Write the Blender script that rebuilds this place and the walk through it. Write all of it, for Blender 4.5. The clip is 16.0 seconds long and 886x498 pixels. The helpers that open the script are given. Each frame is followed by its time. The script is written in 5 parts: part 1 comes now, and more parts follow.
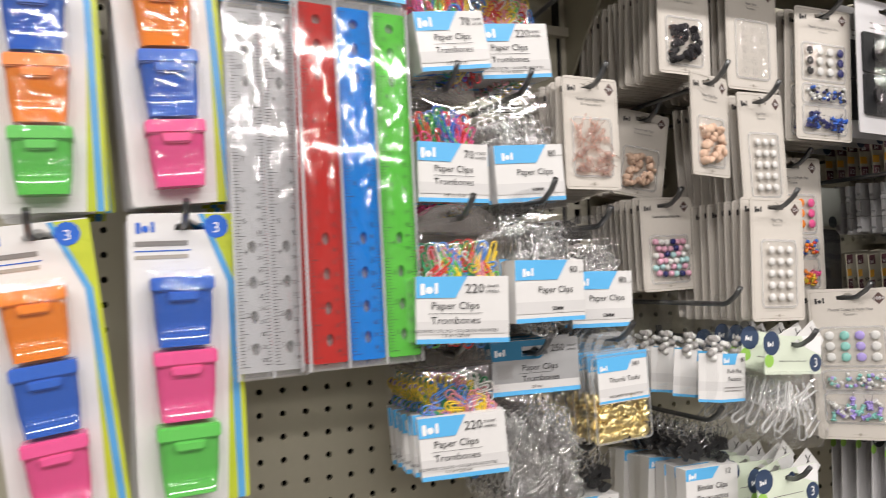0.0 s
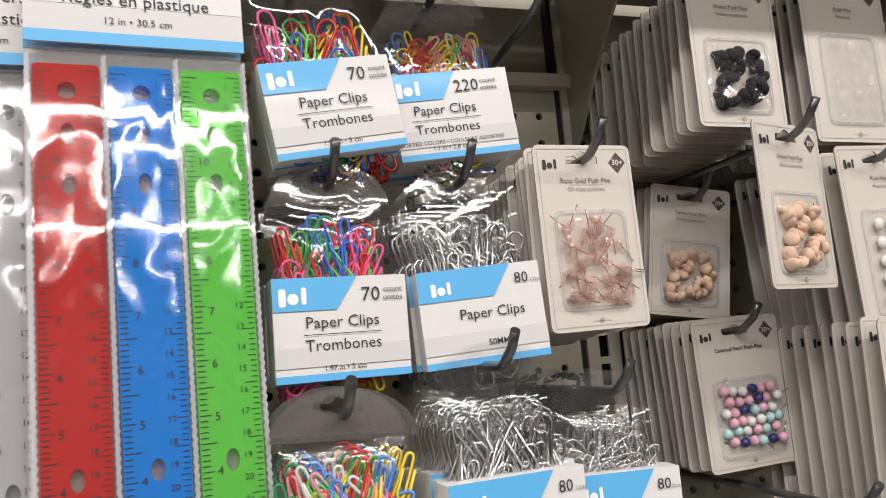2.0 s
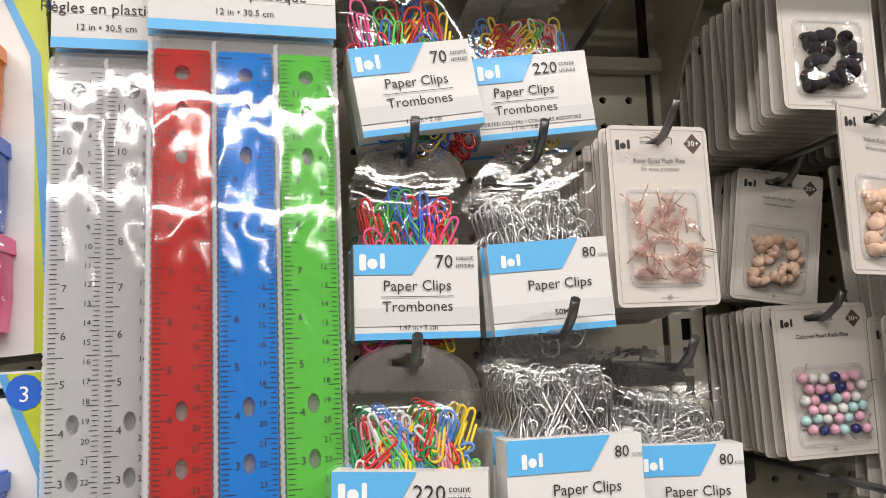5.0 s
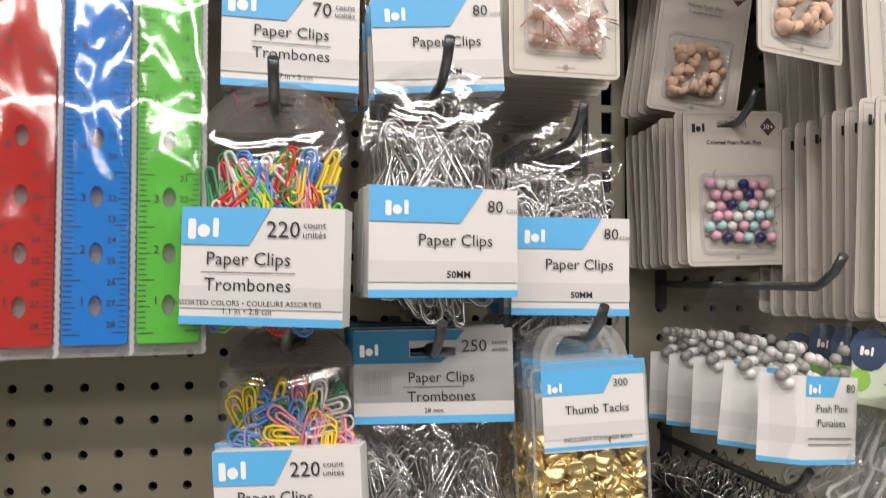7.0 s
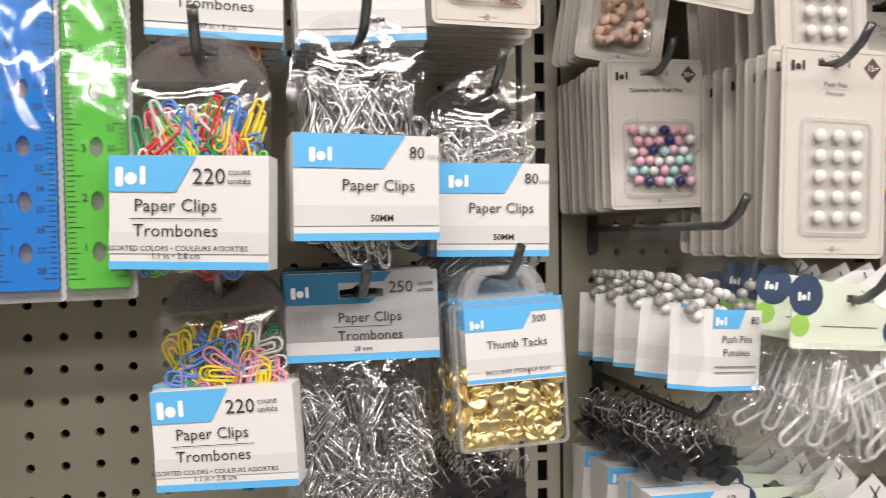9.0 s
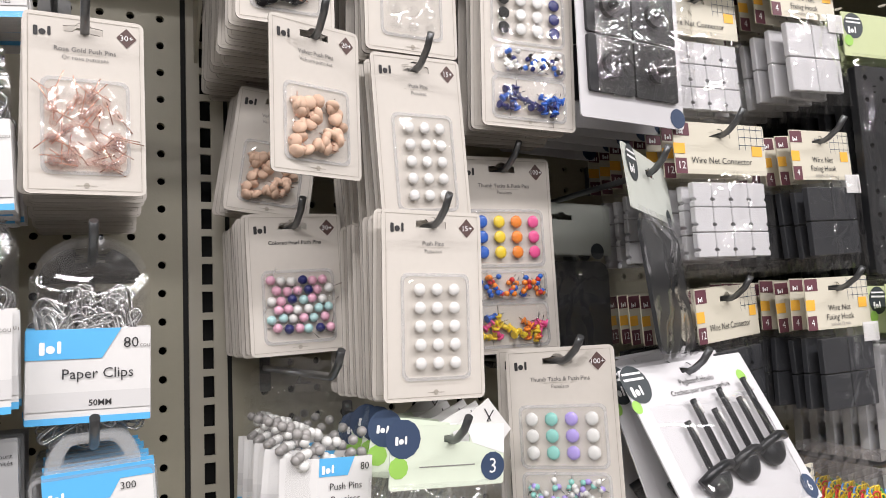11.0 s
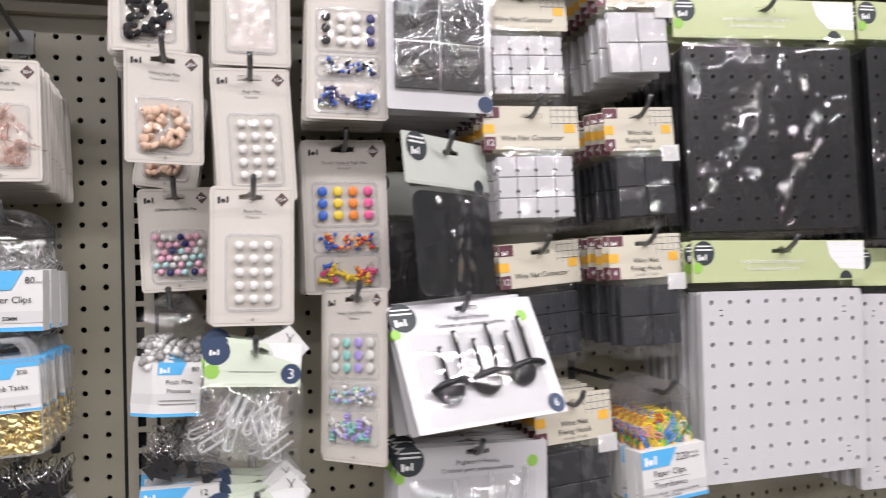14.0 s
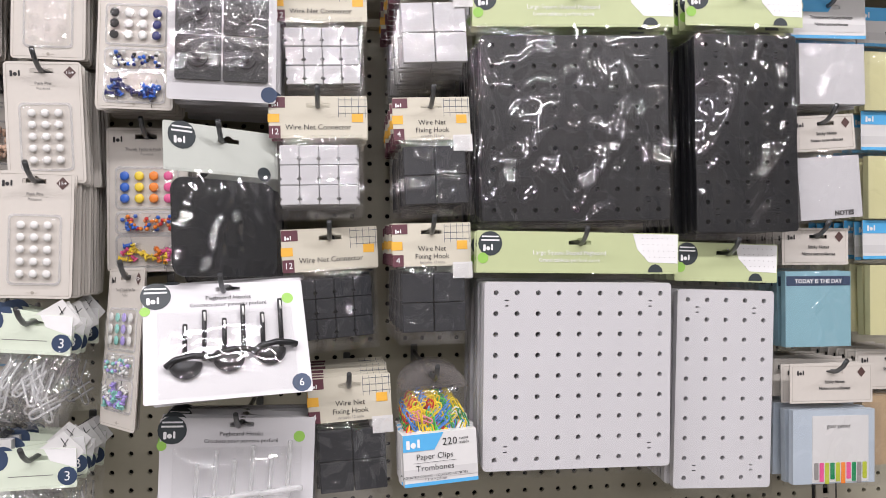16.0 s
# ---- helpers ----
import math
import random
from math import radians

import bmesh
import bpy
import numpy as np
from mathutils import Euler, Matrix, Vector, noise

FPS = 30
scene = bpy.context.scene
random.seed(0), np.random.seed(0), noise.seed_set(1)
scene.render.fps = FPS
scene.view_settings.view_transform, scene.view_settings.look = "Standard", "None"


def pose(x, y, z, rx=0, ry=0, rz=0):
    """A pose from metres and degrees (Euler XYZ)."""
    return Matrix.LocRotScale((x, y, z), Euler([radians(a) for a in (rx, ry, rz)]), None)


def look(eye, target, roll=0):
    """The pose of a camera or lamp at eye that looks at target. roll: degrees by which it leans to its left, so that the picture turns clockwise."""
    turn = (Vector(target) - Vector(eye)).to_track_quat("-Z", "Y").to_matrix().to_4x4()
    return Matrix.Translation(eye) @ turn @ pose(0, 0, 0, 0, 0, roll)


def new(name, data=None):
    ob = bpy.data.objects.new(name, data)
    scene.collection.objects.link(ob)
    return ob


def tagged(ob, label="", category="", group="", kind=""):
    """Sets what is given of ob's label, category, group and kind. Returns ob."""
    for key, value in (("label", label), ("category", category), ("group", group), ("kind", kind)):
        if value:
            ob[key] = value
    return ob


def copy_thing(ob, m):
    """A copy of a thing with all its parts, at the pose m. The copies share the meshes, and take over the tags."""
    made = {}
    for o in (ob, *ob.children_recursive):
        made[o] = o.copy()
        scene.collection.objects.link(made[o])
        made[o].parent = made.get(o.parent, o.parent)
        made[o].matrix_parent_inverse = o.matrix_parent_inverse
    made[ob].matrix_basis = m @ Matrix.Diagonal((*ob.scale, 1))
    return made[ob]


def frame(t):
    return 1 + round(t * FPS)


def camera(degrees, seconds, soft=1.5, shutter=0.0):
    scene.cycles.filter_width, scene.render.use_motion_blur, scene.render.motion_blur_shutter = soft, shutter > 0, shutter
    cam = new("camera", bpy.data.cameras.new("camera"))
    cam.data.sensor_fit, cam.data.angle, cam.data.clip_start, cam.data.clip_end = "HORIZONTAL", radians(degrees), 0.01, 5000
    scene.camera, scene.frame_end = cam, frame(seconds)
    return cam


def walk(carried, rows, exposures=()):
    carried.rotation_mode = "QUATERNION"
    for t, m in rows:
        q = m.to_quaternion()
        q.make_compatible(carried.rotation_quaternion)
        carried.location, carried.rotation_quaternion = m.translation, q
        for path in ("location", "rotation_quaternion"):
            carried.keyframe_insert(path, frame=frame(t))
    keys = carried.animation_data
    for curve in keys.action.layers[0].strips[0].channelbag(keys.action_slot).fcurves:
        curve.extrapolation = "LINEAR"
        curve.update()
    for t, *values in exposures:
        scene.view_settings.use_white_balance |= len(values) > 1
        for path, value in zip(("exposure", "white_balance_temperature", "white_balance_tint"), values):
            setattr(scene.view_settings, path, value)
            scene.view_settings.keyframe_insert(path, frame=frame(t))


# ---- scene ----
cam = camera(61.1, 16.0, soft=0.6, shutter=0.5)
PATH = [
    (0, (-0.202, -0.034, 1.434), (0.618, 1.789, 1.507), -1.7),
    (0.5, (-0.114, 0.008, 1.45), (0.721, 1.822, 1.552), -2.8),
    (1, (-0.057, 0.099, 1.49), (0.748, 1.922, 1.665), -4.3),
    (1.5, (-0.011, 0.169, 1.52), (0.696, 2.025, 1.755), -4.8),
    (2, (0.029, 0.197, 1.516), (0.646, 2.081, 1.782), -4.8),
    (2.5, (0.056, 0.206, 1.513), (0.591, 2.115, 1.78), -4.6),
    (3, (0.067, 0.208, 1.508), (0.503, 2.139, 1.796), -4.2),
    (3.5, (0.065, 0.2, 1.51), (0.442, 2.142, 1.803), -3.7),
    (3.7, (0.062, 0.197, 1.507), (0.425, 2.141, 1.801), -3.5),
    (5.8, (0.043, 0.153, 1.492), (0.372, 2.113, 1.71), -1.0),
    (6, (0.059, 0.156, 1.47), (0.397, 2.116, 1.678), -0.7),
    (6.5, (0.097, 0.184, 1.421), (0.441, 2.148, 1.58), -0.2),
    (7, (0.113, 0.186, 1.398), (0.472, 2.152, 1.477), 0.3),
    (7.5, (0.122, 0.175, 1.394), (0.48, 2.142, 1.42), 0.6),
    (8, (0.127, 0.166, 1.392), (0.487, 2.133, 1.372), 0.6),
    (8.5, (0.128, 0.168, 1.389), (0.523, 2.128, 1.345), 0.3),
    (9, (0.132, 0.163, 1.391), (0.582, 2.111, 1.351), -0.6),
    (9.5, (0.159, 0.14, 1.394), (0.753, 2.049, 1.387), -1.1),
    (10, (0.229, 0.102, 1.422), (1.01, 1.941, 1.521), -1.2),
    (10.2, (0.248, 0.094, 1.426), (1.081, 1.905, 1.582), -1.6),
    (12.3, (0.272, 0.087, 1.427), (1.166, 1.863, 1.641), -3.0),
    (12.5, (0.281, 0.089, 1.423), (1.133, 1.889, 1.613), -2.9),
    (13, (0.321, 0.044, 1.415), (1.037, 1.907, 1.542), -2.8),
    (13.5, (0.391, -0.055, 1.404), (1.024, 1.839, 1.511), -2.6),
    (14, (0.48, -0.188, 1.418), (1.017, 1.738, 1.484), -1.9),
    (14.5, (0.607, -0.261, 1.432), (1.061, 1.686, 1.473), -1.1),
    (15, (0.724, -0.282, 1.425), (1.115, 1.679, 1.456), -0.7),
    (15.5, (0.801, -0.292, 1.42), (1.125, 1.682, 1.443), -0.4),
    (16, (0.83, -0.29, 1.42), (1.107, 1.691, 1.432), -0.2),
]
walk(cam, [(t, look(eye, target, roll)) for t, eye, target, roll in PATH], exposures=[(0, 0.08, 6700, 10), (1, -0.1, 6700, 10), (3.5, -0.06, 6700, 10), (7, -0.10, 6850, 10), (9, 0.12, 6800, 11), (10, 0.16, 6500, 11), (12.5, 0.22, 6400, 13), (14, 0.08, 6330, 14), (16, 0.03, 6330, 14)])

# ---- light ----
world = bpy.data.worlds.new("store_air")
world.use_nodes = True
world.node_tree.nodes["Background"].inputs[0].default_value = (1.0, 0.97, 0.93, 1)
world.node_tree.nodes["Background"].inputs[1].default_value = 0.02
scene.world = world
scene.view_settings.exposure = 0.0


def strip_lamp(x, y, z, watts, length=6.4, width=0.11):
    lamp = bpy.data.lights.new("ceiling_tube", "AREA")
    lamp.shape, lamp.size, lamp.size_y = "RECTANGLE", length, width
    lamp.energy, lamp.color = watts, (1.0, 0.955, 0.945)
    ob = new("ceiling_tube_light", lamp)
    ob.matrix_world = pose(x, y, z)
    return ob


LAMPS = [(0.3, -0.75), (0.3, -2.9), (0.3, -5.2)]
for lx, ly in LAMPS:
    strip_lamp(lx, ly, 3.02, 138 if ly > -1 else 145)


# ---- materials ----
def nodes_of(name):
    m = bpy.data.materials.new(name)
    m.use_nodes = True
    nt = m.node_tree
    nt.nodes.clear()
    return m, nt, nt.nodes.new("ShaderNodeOutputMaterial")


def link(nt, a, b):
    nt.links.new(a, b)


def coords(nt, scale):
    tc = nt.nodes.new("ShaderNodeTexCoord")
    mp = nt.nodes.new("ShaderNodeMapping")
    mp.inputs["Scale"].default_value = scale if isinstance(scale, tuple) else (scale,) * 3
    link(nt, tc.outputs["Object"], mp.inputs["Vector"])
    return mp.outputs["Vector"]


def solid(name, rgb, rough=0.5, metal=0.0, vary=0.06, grain=60.0, stain=6.0, bump=0.0, bump_scale=300.0, coat=0.0):
    m, nt, out = nodes_of(name)
    p = nt.nodes.new("ShaderNodeBsdfPrincipled")
    p.inputs["Metallic"].default_value = metal
    p.inputs["Coat Weight"].default_value = coat
    p.inputs["Coat Roughness"].default_value = 0.08
    a = nt.nodes.new("ShaderNodeTexNoise")
    a.inputs["Scale"].default_value = grain
    a.inputs["Detail"].default_value = 5
    b = nt.nodes.new("ShaderNodeTexNoise")
    b.inputs["Scale"].default_value = stain
    v = coords(nt, 1.0)
    link(nt, v, a.inputs["Vector"])
    link(nt, v, b.inputs["Vector"])
    add = nt.nodes.new("ShaderNodeMath")
    add.operation = "ADD"
    link(nt, a.outputs["Fac"], add.inputs[0])
    link(nt, b.outputs["Fac"], add.inputs[1])
    info = nt.nodes.new("ShaderNodeObjectInfo")
    rnd = nt.nodes.new("ShaderNodeMath")
    rnd.operation = "MULTIPLY_ADD"
    rnd.inputs[1].default_value = 0.5
    link(nt, info.outputs["Random"], rnd.inputs[0])
    link(nt, add.outputs[0], rnd.inputs[2])
    mr = nt.nodes.new("ShaderNodeMapRange")
    mr.inputs["From Min"].default_value, mr.inputs["From Max"].default_value = 0.6, 2.0
    mr.inputs["To Min"].default_value, mr.inputs["To Max"].default_value = 1 - vary, 1 + vary
    link(nt, rnd.outputs[0], mr.inputs["Value"])
    mul = nt.nodes.new("ShaderNodeVectorMath")
    mul.operation = "SCALE"
    mul.inputs[0].default_value = rgb
    link(nt, mr.outputs[0], mul.inputs["Scale"])
    link(nt, mul.outputs["Vector"], p.inputs["Base Color"])
    rr_ = nt.nodes.new("ShaderNodeMapRange")
    rr_.inputs["To Min"].default_value, rr_.inputs["To Max"].default_value = max(0.02, rough - 0.08), min(1, rough + 0.1)
    link(nt, b.outputs["Fac"], rr_.inputs["Value"])
    link(nt, rr_.outputs[0], p.inputs["Roughness"])
    if bump:
        c = nt.nodes.new("ShaderNodeTexNoise")
        c.inputs["Scale"].default_value = bump_scale
        c.inputs["Detail"].default_value = 4
        link(nt, v, c.inputs["Vector"])
        bp = nt.nodes.new("ShaderNodeBump")
        bp.inputs["Strength"].default_value = bump
        bp.inputs["Distance"].default_value = 0.001
        link(nt, c.outputs["Fac"], bp.inputs["Height"])
        link(nt, bp.outputs[0], p.inputs["Normal"])
    link(nt, p.outputs[0], out.inputs["Surface"])
    return m


def clear(name, tint=(1, 1, 1), haze=0.05, haze_rgb=(0.85, 0.85, 0.85), rough=0.035, wrinkle=0.5, wscale=(24, 24, 15), gain=1.6, crease=0.003):
    """Thin clear plastic: see-through, a little haze, and gloss that wrinkles break up."""
    m, nt, out = nodes_of(name)
    tr = nt.nodes.new("ShaderNodeBsdfTransparent")
    tr.inputs[0].default_value = (*tint, 1)
    df = nt.nodes.new("ShaderNodeBsdfDiffuse")
    df.inputs[0].default_value = (*haze_rgb, 1)
    gl = nt.nodes.new("ShaderNodeBsdfAnisotropic")
    gl.inputs["Color"].default_value = (1, 1, 1, 1)
    gl.inputs["Roughness"].default_value = rough
    n1 = nt.nodes.new("ShaderNodeTexNoise")
    n1.inputs["Scale"].default_value = 1.0
    n1.inputs["Detail"].default_value = 1.0
    n1.inputs["Distortion"].default_value = 0.9
    link(nt, coords(nt, wscale), n1.inputs["Vector"])
    bp = nt.nodes.new("ShaderNodeBump")
    bp.inputs["Strength"].default_value = wrinkle
    bp.inputs["Distance"].default_value = crease
    link(nt, n1.outputs["Fac"], bp.inputs["Height"])
    link(nt, bp.outputs[0], gl.inputs["Normal"])
    lw = nt.nodes.new("ShaderNodeLayerWeight")
    lw.inputs["Blend"].default_value = 0.5
    link(nt, bp.outputs[0], lw.inputs["Normal"])
    pw = nt.nodes.new("ShaderNodeMath")
    pw.operation = "POWER"
    pw.inputs[1].default_value = 4.0
    link(nt, lw.outputs["Facing"], pw.inputs[0])
    g = nt.nodes.new("ShaderNodeMath")
    g.operation = "MULTIPLY_ADD"
    g.use_clamp = True
    g.inputs[1].default_value = 0.5
    g.inputs[2].default_value = 0.035 * gain
    link(nt, pw.outputs[0], g.inputs[0])
    m1 = nt.nodes.new("ShaderNodeMixShader")
    m1.inputs[0].default_value = haze
    link(nt, tr.outputs[0], m1.inputs[1])
    link(nt, df.outputs[0], m1.inputs[2])
    m2 = nt.nodes.new("ShaderNodeMixShader")
    link(nt, g.outputs[0], m2.inputs[0])
    link(nt, m1.outputs[0], m2.inputs[1])
    link(nt, gl.outputs[0], m2.inputs[2])
    link(nt, m2.outputs[0], out.inputs["Surface"])
    return m


M = {}
M["board"] = solid("beige_painted_pegboard", (0.42, 0.398, 0.31), 0.42, vary=0.07, grain=90, stain=3, bump=0.08, bump_scale=500)
M["rail"] = solid("beige_painted_steel", (0.46, 0.435, 0.36), 0.38, vary=0.06, bump=0.05)
M["shelf"] = solid("olive_beige_shelf_steel", (0.33, 0.31, 0.24), 0.45, vary=0.08)
# Near-black: painted shade behind holes and gaps, and the black tacks and pins.
M["black"] = solid("black_gap_shade_and_tacks", (0.012, 0.012, 0.012), 0.8)
M["steel"] = solid("dark_zinc_hook_steel", (0.16, 0.165, 0.17), 0.32, 0.9, vary=0.2, grain=400)
M["wire"] = solid("bright_nickel_wire", (0.66, 0.66, 0.66), 0.24, 1.0, vary=0.15)
M["gold"] = solid("brass_gold", (0.86, 0.71, 0.36), 0.27, 0.95, vary=0.12)
M["rosegold"] = solid("rose_gold_wire", (0.80, 0.45, 0.34), 0.25, 1.0, vary=0.12)
M["card"] = solid("cream_card", (0.575, 0.54, 0.49), 0.55, vary=0.04, grain=200, bump=0.04, bump_scale=900)
M["core"] = solid("grey_board_core", (0.30, 0.275, 0.245), 0.8, vary=0.1)
M["cardedge"] = solid("taupe_printed_line", (0.36, 0.33, 0.28), 0.6)
M["white"] = solid("white_label_paper", (0.69, 0.685, 0.675), 0.45, vary=0.03, grain=150, coat=0.15)
M["grey"] = solid("grey_label_print", (0.61, 0.605, 0.60), 0.45, vary=0.03, coat=0.15)
M["sky"] = solid("sky_blue_print", (0.10, 0.43, 0.78), 0.42, vary=0.04, coat=0.15)
M["ink"] = solid("black_ink", (0.025, 0.024, 0.026), 0.6)
M["greyink"] = solid("grey_ink", (0.22, 0.21, 0.20), 0.6)
M["whiteink"] = solid("white_ink", (0.82, 0.82, 0.82), 0.5)
M["badge"] = solid("dark_maroon_badge", (0.085, 0.045, 0.04), 0.55)
M["yellowcard"] = solid("pale_cream_header_card", (0.62, 0.585, 0.48), 0.5, vary=0.04)
M["maroon"] = solid("maroon_print", (0.13, 0.045, 0.06), 0.5)
M["amber"] = solid("amber_print", (0.85, 0.46, 0.06), 0.5)
M["limecard"] = solid("pale_lime_header_card", (0.50, 0.56, 0.31), 0.45, vary=0.05, coat=0.1)
M["mintcard"] = solid("pale_mint_header_card", (0.66, 0.73, 0.60), 0.45, vary=0.05, coat=0.1)
M["lime"] = solid("lime_print", (0.30, 0.56, 0.10), 0.5)
M["navy"] = solid("navy_print", (0.035, 0.06, 0.12), 0.5)
M["charcoal"] = solid("charcoal_print", (0.035, 0.045, 0.05), 0.5)
M["blackplastic"] = solid("black_plastic_sheet", (0.016, 0.017, 0.019), 0.3, vary=0.15, bump=0.03)
M["greyplastic"] = solid("charcoal_plastic", (0.035, 0.037, 0.042), 0.35, vary=0.15)
M["whiteplastic"] = solid("white_plastic_sheet", (0.61, 0.605, 0.62), 0.4, vary=0.03)
M["whitecap"] = solid("white_glossy_plastic", (0.78, 0.77, 0.75), 0.25, vary=0.03)
M["film"] = clear("clear_bag_film", haze=0.006, wrinkle=0.9, wscale=(30, 30, 18), gain=1.7, crease=0.0034)
M["wrap"] = clear("creased_pack_film", haze=0.008, wrinkle=1.0, wscale=(23, 23, 14), gain=3.0, crease=0.0145)
M["pocketfilm"] = clear("flat_pocket_film", haze=0.006, rough=0.09, wrinkle=0.8, wscale=(34, 34, 18), gain=3.2, crease=0.0026)
M["stiff"] = clear("clear_blister_plastic", haze=0.015, wrinkle=0.6, wscale=(40, 40, 40), gain=2.0, crease=0.003)
M["rimclear"] = clear("thick_clear_plastic_edge", tint=(0.9, 0.92, 0.93), haze=0.16, wrinkle=0.1, gain=3.0)
M["smoke"] = clear("smoky_bag_film", tint=(0.90, 0.89, 0.88), haze=0.10, haze_rgb=(0.42, 0.40, 0.39), wrinkle=0.5)
M["crinkle"] = clear("crinkled_bag_film", haze=0.03, wrinkle=1.0, wscale=(55, 55, 40), gain=2.4, crease=0.005)
M["shrink"] = clear("tight_shrink_wrap", haze=0.02, wrinkle=1.0, wscale=(60, 60, 50), gain=4.5, crease=0.0055)
# White haze here is painted sheen: back film reflections and blister outlines.
M["sheenhaze"] = clear("film_with_sheen_haze", tint=(0.95, 0.95, 0.95), haze=0.24, wrinkle=0.3)
M["frost"] = clear("clear_ruler_plastic", tint=(0.95, 0.96, 0.97), haze=0.40, haze_rgb=(0.80, 0.81, 0.83), wrinkle=0.2)
M["redplastic"] = clear("red_ruler_plastic", tint=(0.85, 0.10, 0.08), haze=0.52, haze_rgb=(0.72, 0.045, 0.04), wrinkle=0.15)
M["blueplastic"] = clear("blue_ruler_plastic", tint=(0.05, 0.40, 0.95), haze=0.52, haze_rgb=(0.01, 0.36, 0.95), wrinkle=0.15)
M["greenplastic"] = clear("green_ruler_plastic", tint=(0.30, 0.90, 0.20), haze=0.52, haze_rgb=(0.20, 0.80, 0.12), wrinkle=0.15)
PAINT = {
    "orange": (0.85, 0.25, 0.03), "blue": (0.03, 0.13, 0.55), "pink": (0.80, 0.10, 0.30), "green": (0.12, 0.55, 0.10), "yellow": (0.85, 0.62, 0.04),
    "red": (0.62, 0.03, 0.03), "paleblue": (0.10, 0.28, 0.72), "darkgreen": (0.02, 0.26, 0.10), "rose": (0.78, 0.30, 0.36), "lilac": (0.40, 0.32, 0.72),
    "mint": (0.25, 0.58, 0.52), "navyblue": (0.015, 0.02, 0.13), "pearlpink": (0.74, 0.40, 0.52), "pearlwhite": (0.70, 0.70, 0.68), "tan": (0.62, 0.44, 0.32),
    "pearlmint": (0.42, 0.66, 0.66), "midgrey": (0.30, 0.29, 0.28), "noteyellow": (0.66, 0.64, 0.36), "noteblue": (0.27, 0.47, 0.54), "noteice": (0.48, 0.55, 0.62), "kraft": (0.50, 0.37, 0.23),
    "limegreen": (0.48, 0.55, 0.05), "skyblue": (0.10, 0.35, 0.66),
}
for key, rgb in PAINT.items():
    M[key] = solid(key + "_plastic", rgb, 0.26, vary=0.06)
for key in ("orange", "blue", "pink", "green"):
    r, g, b = PAINT[key]
    M[key + "cup"] = clear(key + "_translucent_cup", tint=(min(1, r * 1.3 + .1), min(1, g * 1.3 + .1), min(1, b * 1.3 + .1)), haze=0.72, haze_rgb=(r, g, b), wrinkle=0.05)


